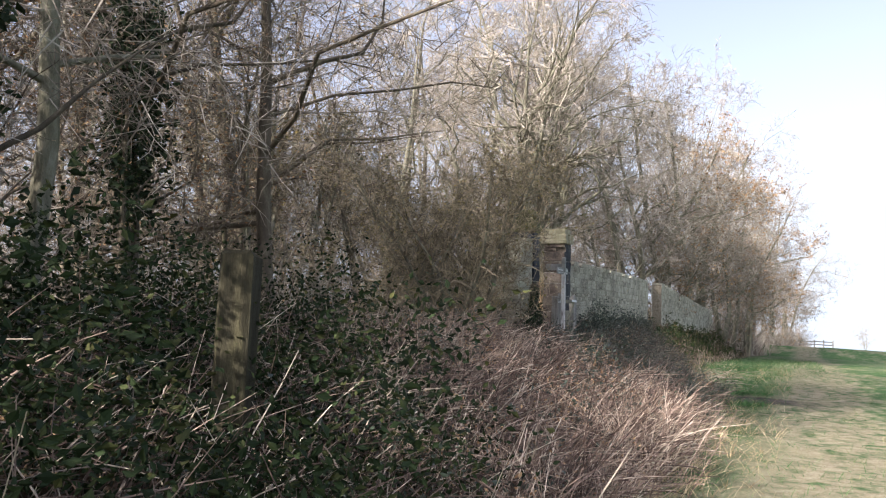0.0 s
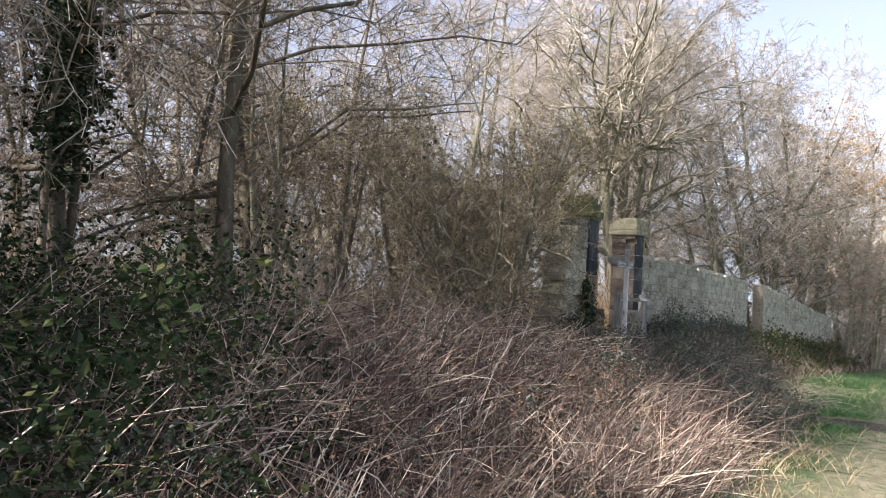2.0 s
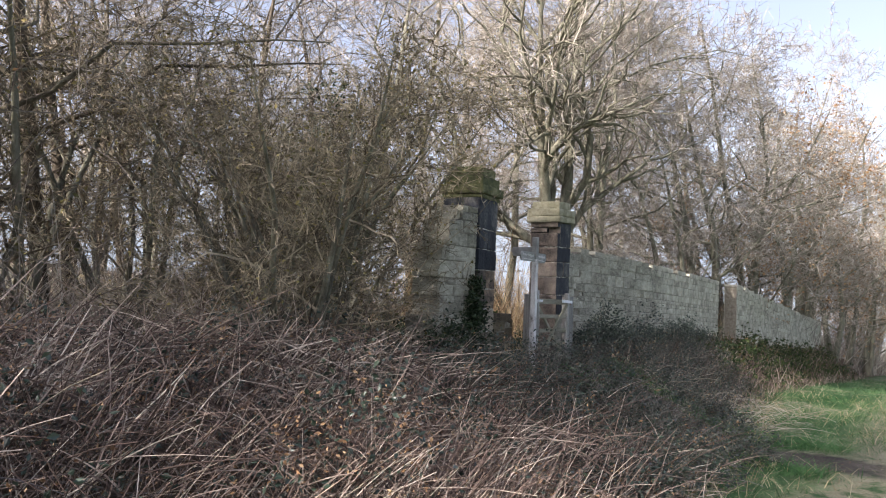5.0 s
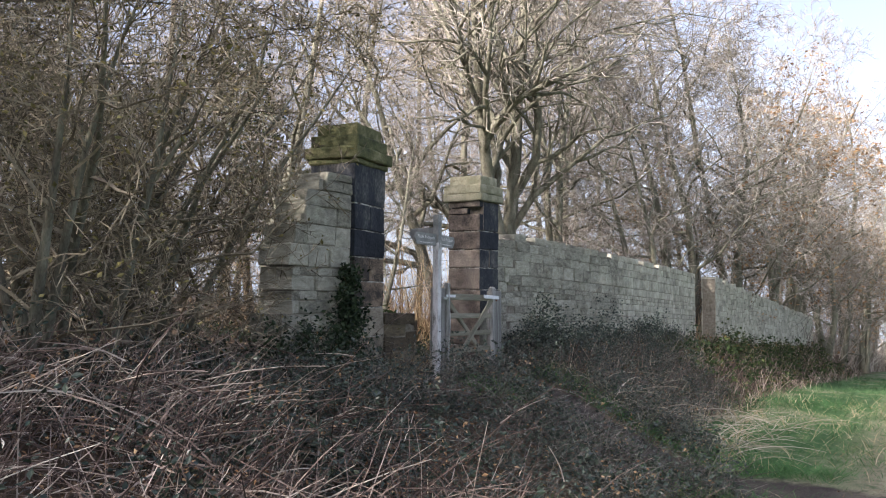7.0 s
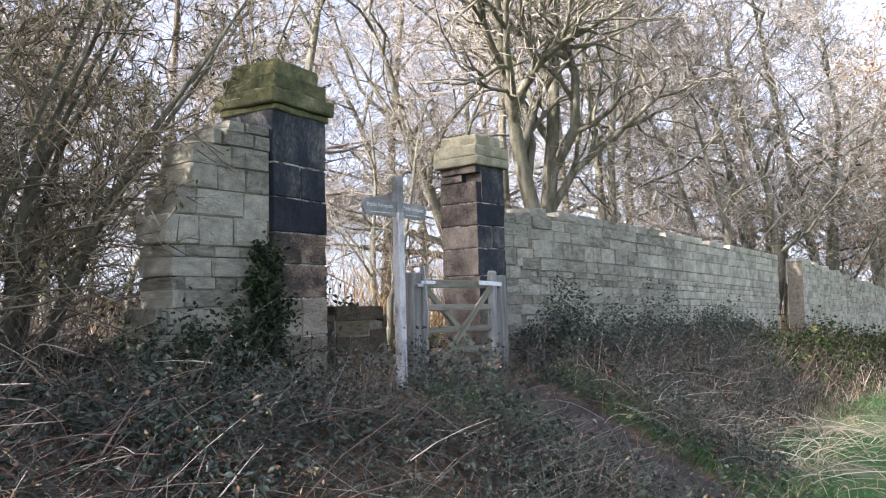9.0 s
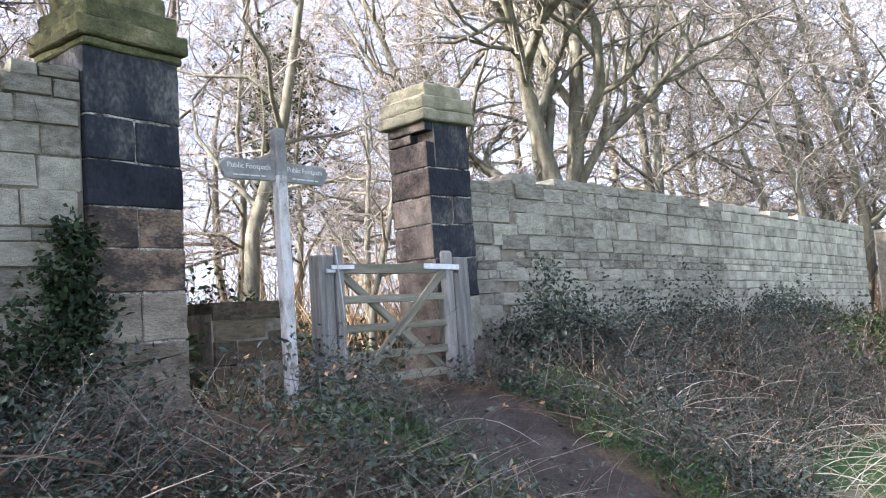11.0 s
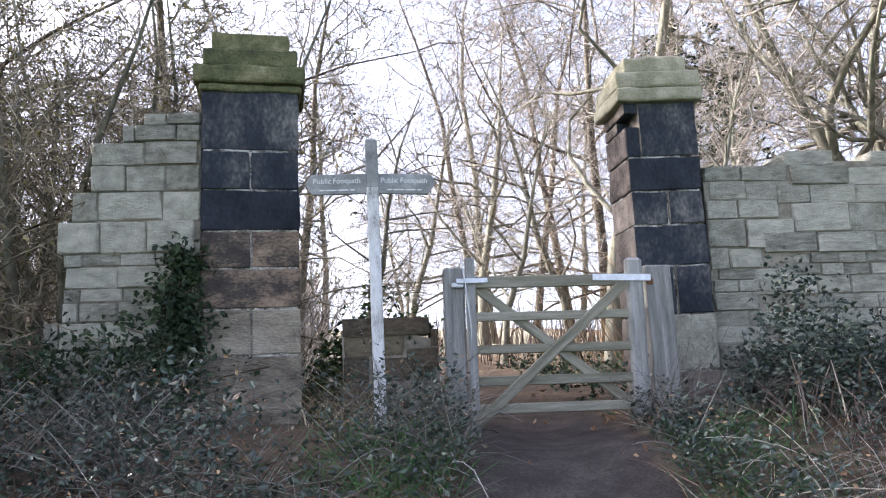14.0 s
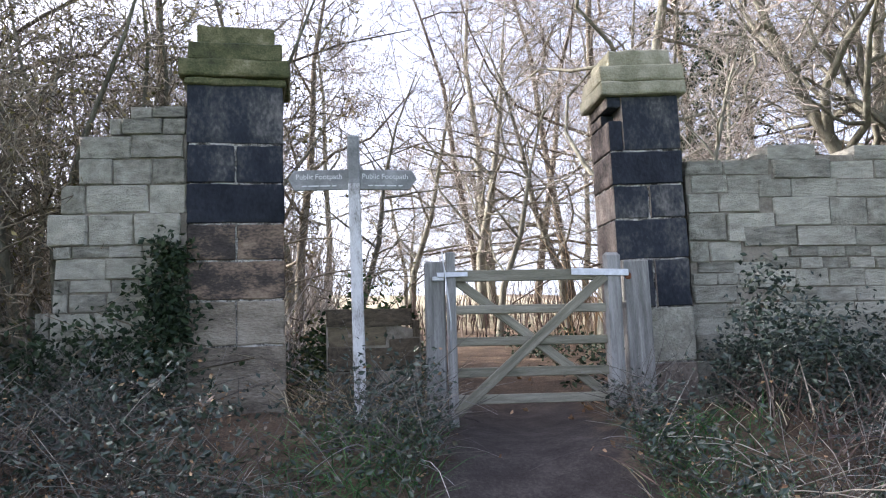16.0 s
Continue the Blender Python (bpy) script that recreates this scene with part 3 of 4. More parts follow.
def build_sign():
    s = thing("signpost", "white-painted wooden fingerpost with flaking paint and two faded grey arms", "signpost")
    s.matrix_basis = pose(1.285, -0.3, 0, 0, -0.6, 0)
    part("post", block_data("post", 0.085, 0.085, 2.15, M_WHITEPOST, 0.008, 0.002, 1), s, at=pose(0, 0, -0.4))
    part("post_top", block_data("post_top", 0.087, 0.087, 0.36, M_ARM, 0.01, 0.002, 2), s, "bare grey weathered top of the post", at=pose(0, 0, 1.735))
    h = 0.073
    right = [(0.04, -h), (0.4, -h), (0.455, 0.01), (0.42, h), (0.04, h)]
    left = [(-0.04, h), (-0.43, h), (-0.475, 0.01), (-0.43, -h), (-0.04, -h)]
    part("sign_arm", extrude_data("sign_arm", right, 0.03, M_ARM, 0.004), s, "faded grey pointed arm turned away from the field", at=pose(0, 0, 1.865, 0, 0, 84))
    for out, rz, xm in ((right, 5, 0.235), (left, -4, -0.24)):
        arm = part("sign_arm", extrude_data("sign_arm", out, 0.03, M_ARM, 0.004), s, "faded grey pointed arm with white lettering", at=pose(0, -0.005, 1.775, 0, 1.2, rz))
        part("lettering", text_data("Public", 0.054, M_LETTER), arm, at=pose(xm - 0.115, -0.0165, 0.022, 90, 0, 0))
        part("lettering", text_data("Footpath", 0.054, M_LETTER), arm, at=pose(xm + 0.06, -0.0165, 0.022, 90, 0, 0))
        for i, w in enumerate((0.035, 0.075, 0.07, 0.03)):
            part("text_bar", block_data("text_bar", w, 0.003, 0.009, M_LETTER, 0, 0), arm, at=pose(xm - 0.115 + (0, 0.065, 0.15, 0.215)[i], -0.0165, -0.048))


build_sign()


# fence post by the start
def build_fence_post():
    fp = thing("fence_post", "stout old timber fence post, dark and mossy, among dry brambles", "fence post")
    z = ground_z(-12.85, -2.42)
    fp.matrix_basis = pose(-12.85, -2.42, z, 0, 6, 20)
    part("post", block_data("post", 0.24, 0.2, 1.5 - z + 0.3, M_DARKPOST, 0.03, 0.01, 4), fp, at=pose(0, 0, -0.3))


M_DARKPOST = mat("dark_mossy_post", [(0.2, (0.013, 0.012, 0.009)), (0.5, (0.034, 0.032, 0.02)), (0.8, (0.08, 0.075, 0.042))], 6, 0.95, 0.7, stretch=(3, 3, 0.4))
build_fence_post()


# trees
def grow(rnd, trunk_v, trunk_f, twig_v, twig_f, leaf_pts, p, d, length, r, depth, maxd, up, spread, twig_r, density, first=0.3, limb=0.36, reach=1.0):
    """One branch with its side branches. Thick ones go to the trunk mesh, thin ones to the crown."""
    steps = 5 if depth < 2 else max(2, min(5, int(length / 0.3)))
    if depth == maxd and depth > 2:
        steps = max(1, min(3, int(length / 0.3)))
    pts, rad = [p.copy()], [r]
    q, dd = p.copy(), d.copy()
    end = 0.1 if depth == 0 else 0.2
    for i in range(steps):
        wob = 0.12 if depth == 0 else 0.31
        dd = (dd + Vector((rnd.gauss(0, wob), rnd.gauss(0, wob), rnd.gauss(0, wob * 0.7) + up * (0.5 if depth else 0.2)))).normalized()
        q = q + dd * (length / steps)
        pts.append(q.copy())
        rad.append(max(twig_r * 0.5, r * (1 - (1 - end) * (i + 1) / steps)))
    if r > 0.022:
        add_tube(trunk_v, trunk_f, pts, rad, 8 if r > 0.08 else 5)
    else:
        add_tube(twig_v, twig_f, pts, rad, 3, False)
    if depth >= maxd:
        leaf_pts.extend(pts[1:])
        return
    n = density[depth]
    for i in range(n):
        t = (i + rnd.random()) / n
        t = first + (1 - first) * t if depth == 0 else 0.12 + 0.88 * t
        k = min(steps - 1, int(t * steps))
        base = pts[k].lerp(pts[k + 1], t * steps - k)
        axis_d = (pts[k + 1] - pts[k]).normalized()
        side = axis_d.cross(Vector((rnd.gauss(0, 1), rnd.gauss(0, 1), rnd.gauss(0, 1)))).normalized()
        ang = radians(rnd.uniform(spread * 0.6, spread * 1.3))
        nd = axis_d * math.cos(ang) + side * math.sin(ang)
        rr = max(twig_r, min(rad[k] * rnd.uniform(0.28, 0.52) * limb / 0.36, r * limb))
        ll = length * (rnd.uniform(0.26, 0.46) * reach if depth == 0 else rnd.uniform(0.38, 0.62)) * (1.15 - 0.5 * t)
        grow(rnd, trunk_v, trunk_f, twig_v, twig_f, leaf_pts, base, nd, ll, rr, depth + 1, maxd, up, spread, twig_r, density, limb=limb)


def leaf_quads(pts, rnd, size, count, drop=0.0):
    """Small folded leaves scattered round the points."""
    v, f = [], []
    for _ in range(count):
        c = rnd.choice(pts) + Vector((rnd.gauss(0, 0.05), rnd.gauss(0, 0.05), rnd.gauss(0, 0.05) - drop))
        a = Vector((rnd.gauss(0, 1), rnd.gauss(0, 1), rnd.gauss(0, 0.7))).normalized()
        b = a.cross(Vector((rnd.gauss(0, 1), rnd.gauss(0, 1), rnd.gauss(0, 1)))).normalized()
        n = a.cross(b)
        s = size * rnd.uniform(0.6, 1.3)
        i = len(v)
        v += [c - a * s, c + b * s * 0.55 + n * s * 0.2, c + a * s, c - b * s * 0.55 + n * s * 0.2]
        f += [(i, i + 1, i + 2), (i, i + 2, i + 3)]
    return v, f


def tree(name, label, seed, stems, height, r, maxd, density, up=0.12, spread=48, twig_r=0.006, leaves=0, leaf_mat=None, leaf_size=0.04, twig_mat=None, first=0.3, tilt=0.15, at=None, category="tree", bark=None, toward=None, limb=0.36, reach=1.0):
    rnd = random.Random(seed)
    tv, tf, wv, wf, lp = [], [], [], [], []
    for s in range(stems):
        az = 2 * math.pi * (s + rnd.random() * 0.6) / stems
        t = tilt * rnd.uniform(0.5, 1.3)
        d = Vector((math.cos(az) * t, math.sin(az) * t, 1)).normalized()
        if toward is not None:
            d = (Vector(toward) + Vector((rnd.gauss(0, 0.1), rnd.gauss(0, 0.1), 0))).normalized()
        st = Vector((math.cos(az), math.sin(az), 0)) * (r * 0.8 if stems > 1 else 0)
        grow(rnd, tv, tf, wv, wf, lp, st + Vector((0, 0, -0.25)), d, height * rnd.uniform(0.8, 1.05), r * rnd.uniform(0.75, 1.05), 0, maxd, up, spread, twig_r, density, first, limb, reach)
    th = thing(name, label, category)
    part("trunk", mesh_of("trunk", tv, tf, bark or M_BARK, True), th)
    part("crown", mesh_of("crown", wv, wf, twig_mat or M_TWIG), th)
    if leaves:
        v, f = leaf_quads(lp, rnd, leaf_size, leaves)
        part("leaves", mesh_of("leaves", v, f, leaf_mat), th, "clinging leaves")
    if at is not None:
        th.matrix_basis = at
    return th


def at_ground(x, y, rz=0, s=1.0, dz=0.0, sz=None):
    return pose(x, y, ground_z(x, y) + dz, 0, 0, rz) @ Matrix.Diagonal((s, s, sz or s, 1))


M_LUSH = mat("lush_grass_blade", [(0.15, (0.02, 0.06, 0.018)), (0.5, (0.05, 0.13, 0.04)), (0.9, (0.11, 0.2, 0.07))], 1.0, 0.75, 0, island=0.6)
M_GOLDLEAF = mat("olive_lichen_buds", [(0.15, (0.06, 0.06, 0.02)), (0.5, (0.16, 0.14, 0.055)), (0.9, (0.32, 0.26, 0.11))], 1.5, 0.8, 0, island=0.7)
big = tree("tree", "big bare tree with pale sunlit trunks, behind the long wall", 11, 2, 11, 0.25, 4, (12, 9, 6, 5), up=0.08, spread=43, twig_r=0.0065, tilt=0.12, first=0.24, limb=0.58, reach=1.5, at=at_ground(9.7, 2.8, 20))
leaner = tree("tree", "bare tree leaning towards the gate with long level boughs", 19, 1, 9.0, 0.18, 4, (12, 7, 6, 4), up=0.04, spread=58, twig_r=0.0055, toward=(-0.6, 0.0, 1), first=0.2, limb=0.5, reach=1.3, at=at_ground(9.9, 4.6, 0))
gate_tree = tree("tree", "bare tree with a lit trunk and fine drooping twigs", 12, 1, 11, 0.19, 4, (16, 6, 5, 3), up=0.02, spread=58, twig_r=0.006, tilt=0.05, first=0.15, at=at_ground(4.8, 6.2, 0))
slim = tree("tree", "slender bare woodland tree with many fine twigs", 13, 1, 11, 0.11, 4, (18, 6, 5, 3), up=0.0, spread=66, twig_r=0.006, tilt=0.05, first=0.14, bark=M_SHADEBARK, twig_mat=M_BROWNTWIG, at=at_ground(-8.27, 0.74, 0))
brownish = tree("tree", "young bare tree with clinging brown leaves, in the wood", 14, 2, 7, 0.07, 4, (13, 6, 5, 3), up=0.05, spread=55, twig_r=0.005, leaves=1100, leaf_mat=M_DEADLEAF, leaf_size=0.035, tilt=0.25, first=0.1, bark=M_SHADEBARK, twig_mat=M_BROWNTWIG, at=at_ground(-9.7, 1.7, 0, 0.85))
thorn = tree("hawthorn_bush", "tangled olive-brown hawthorn bush, leafless, at the wall's broken end", 15, 6, 3.6, 0.055, 4, (8, 6, 4, 4), up=0.06, spread=55, twig_r=0.0045, tilt=0.4, twig_mat=M_DARKTWIG, leaves=1500, leaf_mat=M_GOLDLEAF, leaf_size=0.02, first=0.15, at=at_ground(-4.0, -0.1, 0, 1.0), category="bush")
wood_a = tree("tree", "bare tree of the wood edge with a wide twiggy crown", 16, 2, 10, 0.14, 4, (13, 7, 6, 4), up=0.02, spread=62, twig_r=0.008, tilt=0.1, first=0.15, at=at_ground(16, 1.8, 0))
wood_b = tree("tree", "tall bare tree of the wood with grey limbs", 17, 1, 13, 0.17, 4, (14, 8, 6, 4), up=0.03, spread=60, twig_r=0.01, tilt=0.06, first=0.2, at=at_ground(12, 6, 0))
wood_c = tree("tree", "bare tree of the wood edge with tawny clinging leaves", 18, 2, 7.5, 0.12, 4, (11, 6, 5, 4), up=0.02, spread=62, twig_r=0.008, leaves=2200, leaf_mat=M_DEADLEAF, leaf_size=0.05, tilt=0.12, first=0.1, at=at_ground(21, 1.5, 0))

spreader = tree("tree", "low spreading bare tree with long level boughs over the bank", 20, 1, 6.0, 0.13, 4, (13, 6, 5, 3), up=0.0, spread=74, twig_r=0.005, tilt=0.1, first=0.2, reach=1.3, bark=M_SHADEBARK, at=at_ground(-12.9, 0.3, 0))

rt = random.Random(77)
for x, y, src, s in [(5.9, 18, slim, 1.3), (7.3, 18.5, slim, 1.35), (8.2, 10, slim, 1.2), (6.4, 12, slim, 1.2), (3.6, 12, gate_tree, 0.85), (-0.6, 12, gate_tree, 0.9),
                     (-9.61, 1.72, slim, 0.95), (-5.2, 3.4, slim, 0.95), (-10.8, 4.0, slim, 1.1), (-3.8, 4.6, slim, 1.1), (-9.3, 4.8, slim, 1.2), (-6.9, 6.0, slim, 1.15), (-12.2, 5.5, slim, 1.2), (-1.9, 7.0, slim, 1.1),
                     (-7.6, 1.8, brownish, 0.85), (-11.2, 1.9, brownish, 0.85), (-13.6, 2.0, brownish, 0.8), (-8.6, 6.8, brownish, 1.3), (-9.4, 2.9, brownish, 0.9),
                     (-3.0, 0.7, thorn, 1.15), (-1.8, 1.5, thorn, 1.35), (-2.7, 1.4, thorn, 1.0), (-1.0, 3.2, thorn, 1.5), (-2.6, 4.4, thorn, 1.6), (-4.8, 3.8, thorn, 1.5)]:
    copy_thing(src, at_ground(x, y, rt.uniform(0, 360) + (170 if x == -10.8 else 0), s * rt.uniform(0.92, 1.08)))
# last five copies added to shade the meadow; those beyond x=-14 are unseen
for x, y, src, s in [(13.5, 3.6, wood_b, 0.95), (18.5, 1.4, wood_a, 1.4), (19.5, 5.5, wood_b, 1.2), (22.5, 0.9, wood_a, 1.5), (25, 1.2, wood_c, 1.5), (27, 4.2, wood_b, 1.2), (29, 0.4, wood_a, 1.5), (33, 0.2, wood_c, 1.7), (37, -0.6, wood_a, 1.5), (42, -0.8, wood_b, 1.2), (46, -1.6, wood_c, 1.7), (-0.2, 8.8, slim, 0.9), (4.2, 16.5, slim, 1.1), (4.9, 3.2, gate_tree, 0.42), (5.9, 4.4, gate_tree, 0.5), (3.5, 8.6, gate_tree, 0.5), (1.0, 6.2, gate_tree, 0.42), (6.6, 7.5, gate_tree, 0.55), (2.0, 13.5, gate_tree, 0.7), (5.2, 10.2, gate_tree, 0.65), (6.6, 9.6, gate_tree, 0.7),
                     (12.5, 3.4, wood_b, 0.9), (11, 9, wood_b, 1.1), (14.5, 11, wood_a, 1.3), (16.5, 6.5, wood_b, 1.05), (19, 12, wood_b, 1.2), (23, 8, wood_a, 1.4), (24, 14, wood_b, 1.25), (29, 9, wood_b, 1.2), (33, 6, wood_a, 1.5), (37, 11, wood_b, 1.3), (9, 14, wood_a, 1.2), (5, 20, wood_b, 1.1), (-11.4, 1.2, wood_b, 0.8), (-13.6, 1.4, wood_b, 0.85), (-15.6, 2.1, wood_b, 0.95), (-17.4, 2.7, wood_a, 1.15), (-14.8, 3.2, wood_b, 0.9)]:
    copy_thing(src, at_ground(x, y, rt.uniform(0, 360), s))
for i in range(45):
    if i < 30:
        x = 40 + 60 * (i / 30) ** 1.3 + rt.uniform(-1, 1)
        y = 1.5 - 0.085 * (x - 20) + rt.uniform(0, 4)
        if i % 2:
            x, y = -26 + 50 * i / 30, rt.uniform(22, 30)
    else:
        x, y = -14 + 30 * (i - 30) / 15 + rt.uniform(-1, 1), rt.uniform(9, 18)
        if -7 < x or i % 2:
            continue
    copy_thing(rt.choice((wood_a, wood_b, wood_c, wood_c) if x > 18 else (wood_a, wood_b)), at_ground(x, y, rt.uniform(0, 360), rt.uniform(0.85, 1.15) * (1.35 if x > 35 else 1)))
copy_thing(wood_a, at_ground(185, -18, 40, 0.65))
# hollies added for shade on the near bank; the x=-17.3 one is unseen
holly = tree("holly_bush", "dense dark evergreen holly bush on the bank, added for its shade", 23, 5, 3.0, 0.05, 3, (9, 6, 4), up=0.05, spread=60, twig_r=0.006, tilt=0.35, first=0.05, twig_mat=M_DARKTWIG, leaves=9000, leaf_mat=M_IVY, leaf_size=0.045, at=at_ground(-14.6, -0.2, 0), category="bush")
copy_thing(holly, at_ground(-17.3, -2.2, 80, 1.3))
copy_thing(holly, at_ground(-13.6, 0.6, 200, 1.0))


# dry stalks and brambles on the bank
def add_blade(v, f, pts, w, az):
    """A flat tapering grass blade."""
    i, n = len(v), len(pts)
    side = Vector((-math.sin(az), math.cos(az), 0)) * w
    for k, p in enumerate(pts[:-1]):
        q = side * (1 - 0.5 * k / (n - 1))
        v += [p - q, p + q]
    v.append(pts[-1])
    for k in range(n - 2):
        f.append((i + 2 * k, i + 2 * k + 1, i + 2 * k + 3, i + 2 * k + 2))
    f.append((i + 2 * n - 4, i + 2 * n - 3, i + 2 * n - 2))


def stalk_field(name, label, count, xr, yr, height, lean, r, material, seed, keep=None, segs=3, arch=0.0, category="dry stalks", toward=None, lift=0.0):
    rnd = random.Random(seed)
    v, f = [], []
    made = 0
    while made < count:
        x, y = rnd.uniform(*xr), rnd.uniform(*yr)
        if keep and rnd.random() > keep(x, y):
            continue
        made += 1
        h = rnd.uniform(*height) * (0.75 + 0.5 * rnd.random() ** 2)
        az = rnd.uniform(0, 2 * math.pi) if toward is None or rnd.random() < 0.45 else rnd.gauss(toward, 0.7)
        ln = rnd.uniform(*lean)
        d = Vector((math.cos(az) * ln, math.sin(az) * ln, 1)).normalized()
        p = Vector((x, y, ground_z(x, y) - 0.03 + rnd.random() * lift))
        pts = [p]
        for k in range(segs):
            d = (d + Vector((math.cos(az) * arch, math.sin(az) * arch, -arch * 0.9)) + Vector((rnd.gauss(0, 0.09), rnd.gauss(0, 0.09), 0))).normalized()
            pts.append(pts[-1] + d * (h / segs))
        rr = r * rnd.uniform(0.5, 1.6)
        if category == "grass":
            add_blade(v, f, pts, rr, rnd.uniform(0, 2 * math.pi))
        else:
            add_tube(v, f, pts, [rr * (1 - 0.6 * k / segs) for k in range(segs + 1)], 3, False)
    return tagged(new(name, mesh_of(name, v, f, material)), label, category, kind="stuff")


def off_path(x, y):
    return 0 if abs(x - path_x(y)) < 0.62 else 1


def clump(x, y):
    return max(0.0, 0.3 + 1.3 * noise.noise((x * 0.9, y * 0.9, 7)))


def bank_keep(x, y):
    e = foot(x) + 0.25 * noise.noise((x * 1.5, 1, 0))
    # trodden low before the pillars and the signpost
    low = max(math.exp(-((x - 0.7) / 0.7) ** 2), math.exp(-((x - 3.7) / 0.4) ** 2)) * smooth(-2.0, -1.2, y)
    return off_path(x, y) * smooth(e - 0.1, e + 0.5, y) * min(1, 0.15 + clump(x, y)) * (1 - 0.88 * low)


def reed_keep(x, y):
    # thickest in the middle of the bank's foot, thin where evergreen bramble takes over
    left = smooth(-13.0, -11.0, x - 0.6 * (y + 3))
    return bank_keep(x, y) * (0.3 + 0.7 * left) * (1 - smooth(-5.5, -2.0, x)) * (1 - 0.5 * smooth(-2.0, -0.8, y))


stalk_field("dry_stalks", "tall dry pinkish-brown stalks leaning and crowding on the bank", 6000, (-16, -1), (-4.7, -0.3), (0.45, 0.95), (0.1, 1.0), 0.0042, M_STALK, 31, reed_keep, 3, 0.07, toward=-0.3)
stalk_field("fallen_stalks", "broken dry stalks lying across the bank at all angles", 6500, (-16, 3), (-4.3, 0.0), (0.3, 0.9), (0.6, 4.0), 0.0042, M_STALK, 35, lambda x, y: bank_keep(x, y) * (1 - 0.97 * smooth(-4.5, -1.5, x)) * (0.4 + 0.6 * smooth(-13.0, -10.5, x - 0.6 * (y + 3))), 3, 0.1, lift=0.5)
stalk_field("arching_brambles", "arching leafless bramble stems tangled over the bank", 2000, (-16, 10), (-4.2, 0.2), (0.5, 1.1), (0.3, 1.1), 0.0035, M_CANE, 32, bank_keep, 6, 0.32, "brambles")
stalk_field("bramble_tangle", "fine grey-brown bramble twigs matted on the bank", 10000, (-12, 10), (-4.1, 0.2), (0.2, 0.6), (0.3, 3.0), 0.0024, M_TANGLE, 38, lambda x, y: bank_keep(x, y) * (0.3 + 0.7 * smooth(-4, 0, x)), 2, 0.1, "brambles", lift=0.35)
stalk_field("bleached_stalks", "thick bleached stalks standing and leaning over the bank", 850, (-16, 1.2), (-4.2, -0.3), (0.5, 1.0), (0.15, 1.3), 0.005, M_PALESTALK, 39, lambda x, y: bank_keep(x, y) * (1 - smooth(-5, -2, x)), 4, 0.08, toward=-0.2)
stalk_field("straw_grass", "pale straw-coloured grass tufts along the bank's foot", 6500, (-16, 12), (-5.0, -0.3), (0.2, 0.5), (0.2, 1.2), 0.003, M_STRAW, 33, lambda x, y: off_path(x, y) * ((0.12 + 0.25 * smooth(2.5, 4, x)) + math.exp(-((y - foot(x) - 0.2) / 0.45) ** 2)) * min(1, clump(x * 2, y * 2)) * (1 - 0.65 * smooth(-4, 0, x)), 3, 0.18, "grass")
stalk_field("grass", "green meadow grass with trampled straw", 14000, (-14, 14), (-8.5, -2.2), (0.05, 0.2), (0.2, 1.1), 0.0035, M_BLADE, 34, lambda x, y: off_path(x, y) * (0.2 + 0.8 * math.exp(-((y - foot(x) + 0.3) / 0.9) ** 2)), 2, 0.2, "grass")
stalk_field("meadow_tufts", "uneven tufts of bleached and green grass on the meadow", 11000, (-15, 24), (-9.5, -4.4), (0.06, 0.2), (0.3, 1.6), 0.004, M_TUFT, 63, lambda x, y: 1 if noise.noise((x * 1.1, y * 2.2, 3)) > 0.16 else 0.05, 2, 0.25, "grass")
stalk_field("path_edge_grass", "long green grass beside the muddy path", 6500, (0.2, 6.0), (-4.6, -0.6), (0.14, 0.42), (0.2, 1.2), 0.0035, M_LUSH, 36, lambda x, y: off_path(x, y) * math.exp(-((abs(x - path_x(y)) - 1.0) / 0.45) ** 2), 3, 0.22, "grass")
stalk_field("lush_grass", "lush green grass in the shade below the long wall", 7000, (3.0, 12.0), (-5.0, -1.4), (0.08, 0.26), (0.2, 1.2), 0.004, M_LUSH, 60, lambda x, y: off_path(x, y) * min(1, 0.15 + clump(x * 0.8 + 9, y * 0.8)), 2, 0.2, "grass")
stalk_field("bracken_stems", "reddish dead bracken stems in the sunny clearing beyond the gate", 600, (1.8, 9), (8, 15), (0.7, 1.3), (0.05, 0.3), 0.01, M_STALK, 37, None, 2, 0.02)


def leaf_patch(name, label, count, xr, yr, hmax, size, material, seed, keep, category="brambles", low=0.0):
    rnd = random.Random(seed)
    pts = []
    while len(pts) < count // 3:
        x, y = rnd.uniform(*xr), rnd.uniform(*yr)
        if rnd.random() > keep(x, y):
            continue
        pts.append(Vector((x, y, ground_z(x, y) + low + rnd.random() ** 1.3 * hmax * (0.5 + clump(x * 1.3, y * 1.3)))))
    v, f = leaf_quads(pts, rnd, size, count)
    return tagged(new(name, mesh_of(name, v, f, material)), label, category, kind="stuff")


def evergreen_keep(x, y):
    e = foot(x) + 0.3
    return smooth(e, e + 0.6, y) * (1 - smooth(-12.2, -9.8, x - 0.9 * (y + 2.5)))


